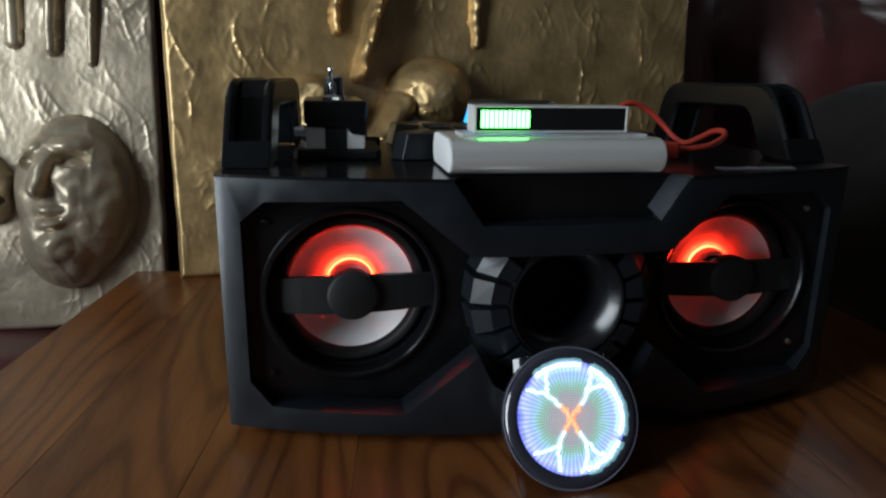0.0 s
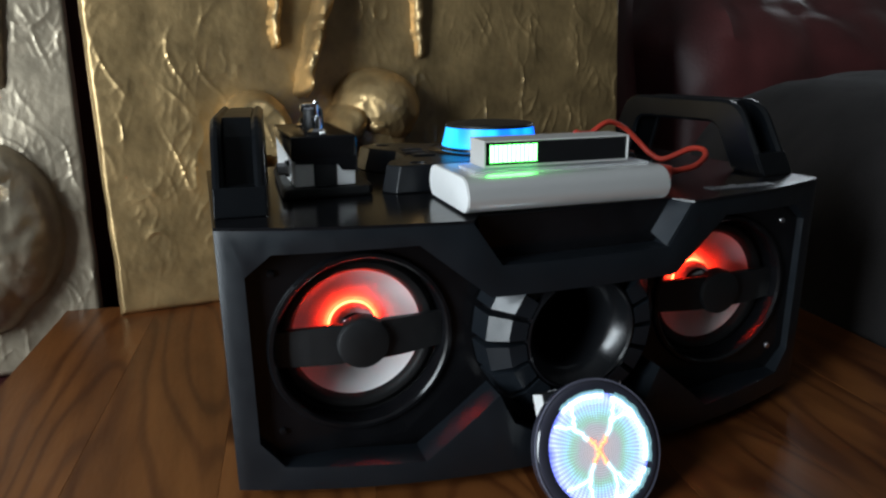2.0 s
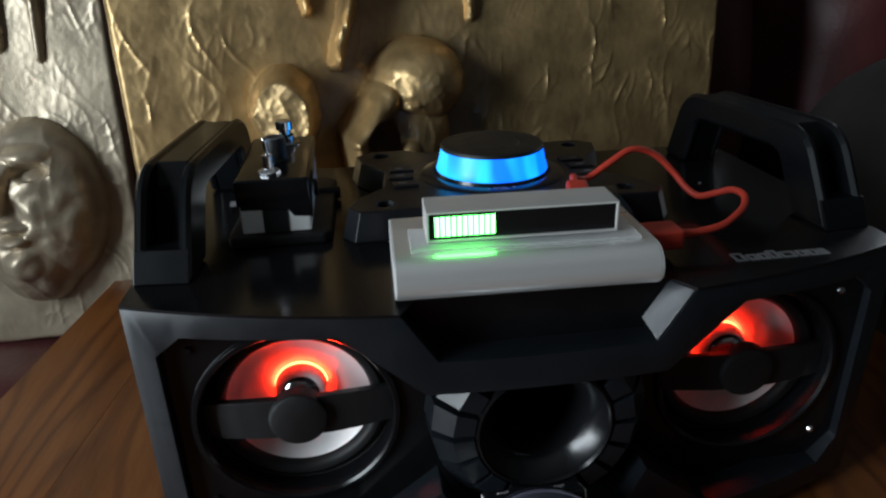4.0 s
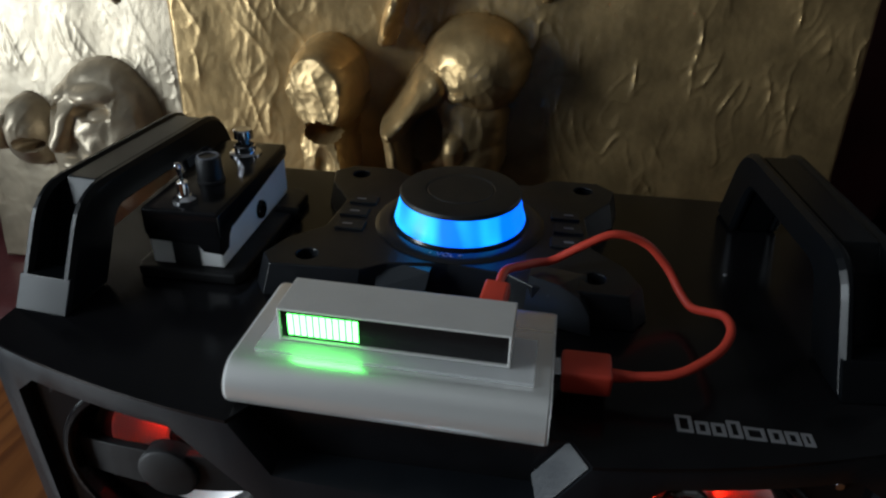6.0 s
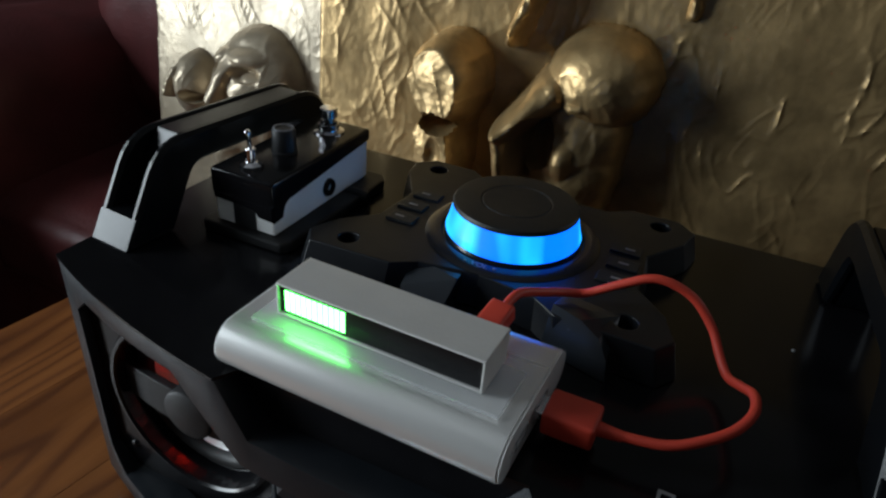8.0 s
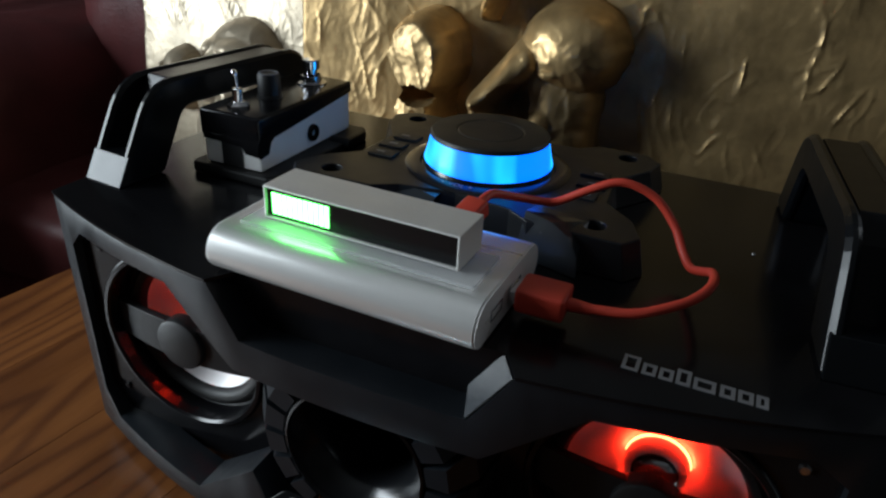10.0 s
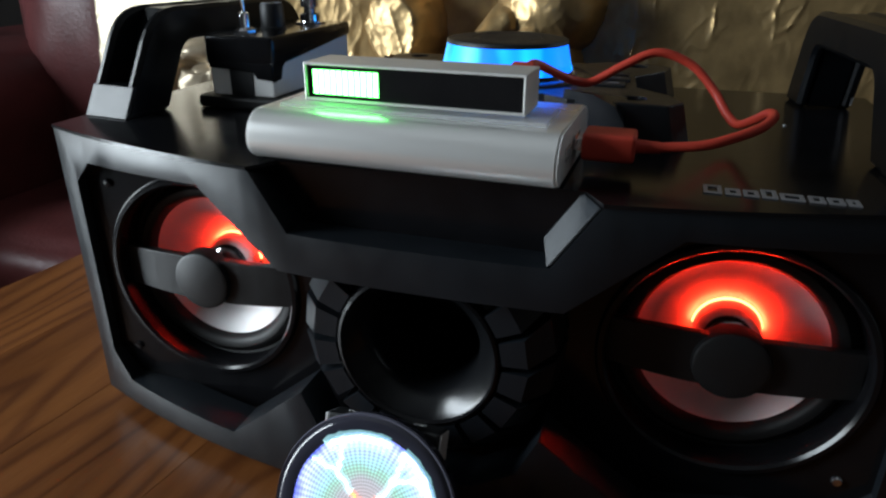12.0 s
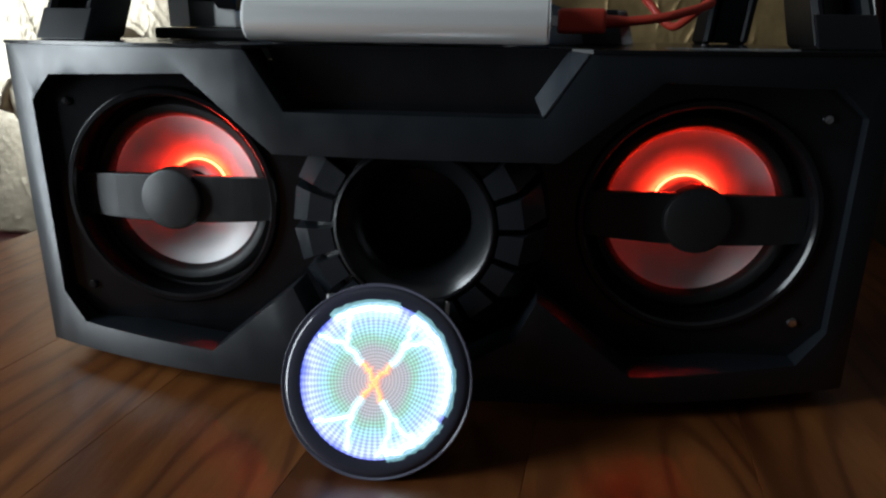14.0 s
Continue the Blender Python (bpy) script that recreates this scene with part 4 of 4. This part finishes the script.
part("dial_top", turn(lathe([(0.0066, 0), (0.0066, 0.0005), (0.0055, 0.0006), (0.0055, 0.0001)], 28), PEDAL @ Matrix.Translation((0.0, -0.012, 0.0522))), PRINT_DIM, dial)
stomp = part("footswitch", turn(lathe([(0.0105, 0), (0.0105, 0.001), (0.0072, 0.0018), (0.0072, 0.006), (0.0062, 0.0065)], 24), PEDAL @ Matrix.Translation((0.003, 0.034, 0.0361))), CHROME, pedal, "chrome stomp switch", smooth=True)
part("plunger", turn(lathe([(0.0042, 0.006), (0.0042, 0.0105), (0.0062, 0.011), (0.0062, 0.0165), (0.0055, 0.0173), (0, 0.0175)], 24), PEDAL @ Matrix.Translation((0.003, 0.034, 0.0361))), CHROME, stomp, smooth=True)
SIDE = pose(0, 0, 0, 0, 90, 0)
part("jack_socket", turn(lathe([(0.0026, 0.0002), (0.003, 0.0022), (0.0056, 0.0022), (0.0062, 0.001), (0.0062, -0.001)], 28), PEDAL @ Matrix.Translation((0.0221, 0.004, 0.0105)) @ SIDE), GLOSS, pedal, "black jack socket", smooth=True)
part("jack_nut", turn(lathe([(0.003, 0.009), (0.0045, 0.009), (0.0045, 0.003), (0.0062, 0.003), (0.0062, 0)], 6), PEDAL @ Matrix.Translation((-0.0222, -0.03, 0.0105)) @ pose(0, 0, 0, 0, -90, 0)), CHROME, pedal, "chrome jack nut")
part("side_lead", turn(lathe([(0, 0.016), (0.004, 0.016), (0.0046, 0.014), (0.0046, 0)], 20), PEDAL @ Matrix.Translation((0.024, 0.026, -0.002)) @ SIDE), RUBBER, pedal, smooth=True)


# ---- plasma disc lamp ----
DISC_R, TILT_BACK, YAW = 0.0448, 26.0, 0.0
DZ = DISC_R * math.cos(radians(TILT_BACK)) + 0.001
DISC = Matrix.Translation((-0.0108, -0.0795, DZ - 0.001)) @ pose(0, 0, 0, 90 - TILT_BACK, 0, YAW)
disc = thing("plasma_disc_lamp", (-0.0105, -0.075, 0), "round glass plasma disc lamp glowing with lightning on its black base", "lamp")
rim = material("tinted_glass_rim", (0.035, 0.035, 0.05), 0.1, vary=0.1, coat=0.5, rough_vary=0.04)
part("glass_rim", turn(lathe([(0.0362, 0.0015), (0.038, 0.002), (0.0415, 0.002), (0.0428, 0.0012), (DISC_R, -0.001), (DISC_R, -0.0065), (0.042, -0.008), (0, -0.008)], 96), DISC), rim, disc, "dark glossy glass rim", smooth=True)


part("glass_edge", turn(lathe([(DISC_R - 0.0012, 0.0004), (DISC_R - 0.0002, 0.0009), (DISC_R + 0.0004, -0.0002), (DISC_R - 0.0004, -0.0012)], 96, True), DISC),
     material("edge_glass", (0.12, 0.12, 0.16), 0.12, vary=0.05, rough_vary=0.04), disc, "pale bevelled glass edge", smooth=True)


def plasma_material():
    m = bpy.data.materials.new("plasma_face")
    m.use_nodes = True
    nt = m.node_tree
    link = nt.links.new
    b = nt.nodes["Principled BSDF"]
    b.inputs["Base Color"].default_value = (0.2, 0.2, 0.2, 1)
    b.inputs["Roughness"].default_value = 0.25
    co = nt.nodes.new("ShaderNodeTexCoord")
    sep = nt.nodes.new("ShaderNodeVectorMath")
    sep.operation = "LENGTH"
    link(co.outputs["Object"], sep.inputs[0])
    nz = nt.nodes.new("ShaderNodeTexNoise")
    nz.inputs["Scale"].default_value, nz.inputs["Detail"].default_value = 75, 3
    link(co.outputs["Object"], nz.inputs["Vector"])
    add = nt.nodes.new("ShaderNodeMath")
    add.operation = "MULTIPLY_ADD"
    add.inputs[1].default_value = 0.012
    link(nz.outputs["Fac"], add.inputs[0])
    link(sep.outputs["Value"], add.inputs[2])
    norm = nt.nodes.new("ShaderNodeMath")
    norm.operation, norm.inputs[1].default_value = "DIVIDE", 0.0425
    link(add.outputs[0], norm.inputs[0])
    rp = nt.nodes.new("ShaderNodeValToRGB")
    els = rp.color_ramp.elements
    els[0].position, els[0].color = 0.0, (0.5, 0.36, 0.38, 1)
    els[1].position, els[1].color = 1.0, (0.16, 0.22, 1.1, 1)
    for p, c in ((0.48, (0.36, 0.37, 0.42, 1)), (0.6, (0.26, 0.52, 0.42, 1)), (0.7, (0.34, 0.66, 0.8, 1)), (0.79, (0.4, 0.58, 1.1, 1)), (0.9, (0.55, 0.68, 1.5, 1)), (0.96, (0.3, 0.38, 1.5, 1))):
        e = els.new(p)
        e.color = c
    link(norm.outputs[0], rp.inputs["Fac"])
    # perforated mesh of the back electrode: rings crossed by spokes
    mul = nt.nodes.new("ShaderNodeMath")
    mul.operation, mul.inputs[1].default_value = "MULTIPLY", 2 * math.pi / 0.00155
    link(sep.outputs["Value"], mul.inputs[0])
    sn = nt.nodes.new("ShaderNodeMath")
    sn.operation = "SINE"
    link(mul.outputs[0], sn.inputs[0])
    sx = nt.nodes.new("ShaderNodeSeparateXYZ")
    link(co.outputs["Object"], sx.inputs[0])
    at2 = nt.nodes.new("ShaderNodeMath")
    at2.operation = "ARCTAN2"
    link(sx.outputs["Y"], at2.inputs[0])
    link(sx.outputs["X"], at2.inputs[1])
    am = nt.nodes.new("ShaderNodeMath")
    am.operation, am.inputs[1].default_value = "MULTIPLY", 70
    link(at2.outputs[0], am.inputs[0])
    asn = nt.nodes.new("ShaderNodeMath")
    asn.operation = "SINE"
    link(am.outputs[0], asn.inputs[0])
    pr = nt.nodes.new("ShaderNodeMath")
    pr.operation = "ADD"
    link(sn.outputs[0], pr.inputs[0])
    link(asn.outputs[0], pr.inputs[1])
    rng = nt.nodes.new("ShaderNodeMapRange")
    rng.inputs["From Min"].default_value, rng.inputs["From Max"].default_value = -1.2, 1.2
    rng.inputs["To Min"].default_value, rng.inputs["To Max"].default_value = 0.5, 1.25
    link(pr.outputs[0], rng.inputs["Value"])
    st = nt.nodes.new("ShaderNodeMath")
    st.operation, st.inputs[1].default_value = "MULTIPLY", 1.15
    link(rng.outputs[0], st.inputs[0])
    link(rp.outputs["Color"], b.inputs["Emission Color"])
    link(st.outputs[0], b.inputs["Emission Strength"])
    return m


face_bm = lathe([(0, 0), (0.012, 0), (0.024, 0), (0.0358, 0)], 96)
face = part("plasma_face", face_bm, plasma_material(), disc, "glowing perforated plasma face")
face.matrix_basis = Matrix.Translation(face.location) @ DISC @ Matrix.Translation((0, 0, 0.0004))
ARC_HOT = material("arc_core", (0.9, 0.5, 0.3), 0.5, emit=(1.0, 0.22, 0.07), strength=2.6)
ARC_PALE = material("arc_tip", (0.9, 0.9, 1.0), 0.5, emit=(0.85, 0.93, 1.0), strength=3.0)
HALO_HOT = material("arc_halo", (0.9, 0.4, 0.3), 0.5, emit=(1.0, 0.25, 0.12), strength=1.2, alpha=0.2)
HALO_PALE = material("pale_arc_halo", (0.6, 0.9, 1.0), 0.5, emit=(0.4, 0.9, 1.0), strength=1.4, alpha=0.22)
rng = random.Random(5)


def arc(a0, r0, a1, r1, mat, rad, wob=0.0012, n=9):
    pts = []
    for k in range(n):
        t = k / (n - 1)
        a, r = radians(a0 + (a1 - a0) * t), r0 + (r1 - r0) * t
        j = wob if 0 < k < n - 1 else 0
        pts.append(DISC @ Vector((r * math.cos(a) + rng.uniform(-j, j), r * math.sin(a) + rng.uniform(-j, j), 0.0006)))
    part("arc", tube(pts, rad, 6), mat, disc, "glowing lightning arc")
    back = DISC.to_3x3() @ Vector((0, 0, -0.0012))
    part("arc_halo", tube([p + back for p in pts], rad * (2.8 if mat is ARC_HOT else 4.4), 8), HALO_HOT if mat is ARC_HOT else HALO_PALE, disc)


for a in (44, 128, 232, 290):
    arc(a, 0.0, a + 4, 0.01, ARC_HOT, 0.0009)
    arc(a + 4, 0.01, a + 7, 0.019, ARC_PALE, 0.0006, 0.0008, 5)
    for d in (-15, 19):
        arc(a + 7, 0.019, a + d, 0.034, ARC_PALE, 0.0005)
for a0, a1 in ((-22, 62), (75, 128), (-78, -30)):
    arc(a0, 0.0335, a1, 0.0338, ARC_PALE, 0.0011, 0.0007, 14)
base = part("base_box", turn(box(-0.0285, 0.0295, -0.03, 0.04, -0.0245, -0.0082, 0.0015), DISC), MATT, disc, "black base box behind the disc")
for s in (-1, 1):
    part("side_label", turn(box(*sorted((0.0005 + s * 0.0291, 0.0005 + s * 0.0297)), -0.028, 0.0392, -0.0225, -0.009), DISC), WHITE, disc, "white side label")
UPSIDE = DISC @ Matrix.Translation((0, 0.0402, -0.0165)) @ pose(0, 0, 0, -90, 0, 0)
for words, x, y in (("ON", 0.017, -0.0035), ("Sound", 0.0, -0.003), ("RESPONSE", 0.0, 0.0015), ("OFF", -0.017, -0.0035)):
    text_part("print_mark", words, 0.0042, UPSIDE @ Matrix.Translation((x, -y - 0.002, 0)) @ pose(0, 0, 0, 0, 0, 180), SILVER_MARK, disc, "small grey lettering")
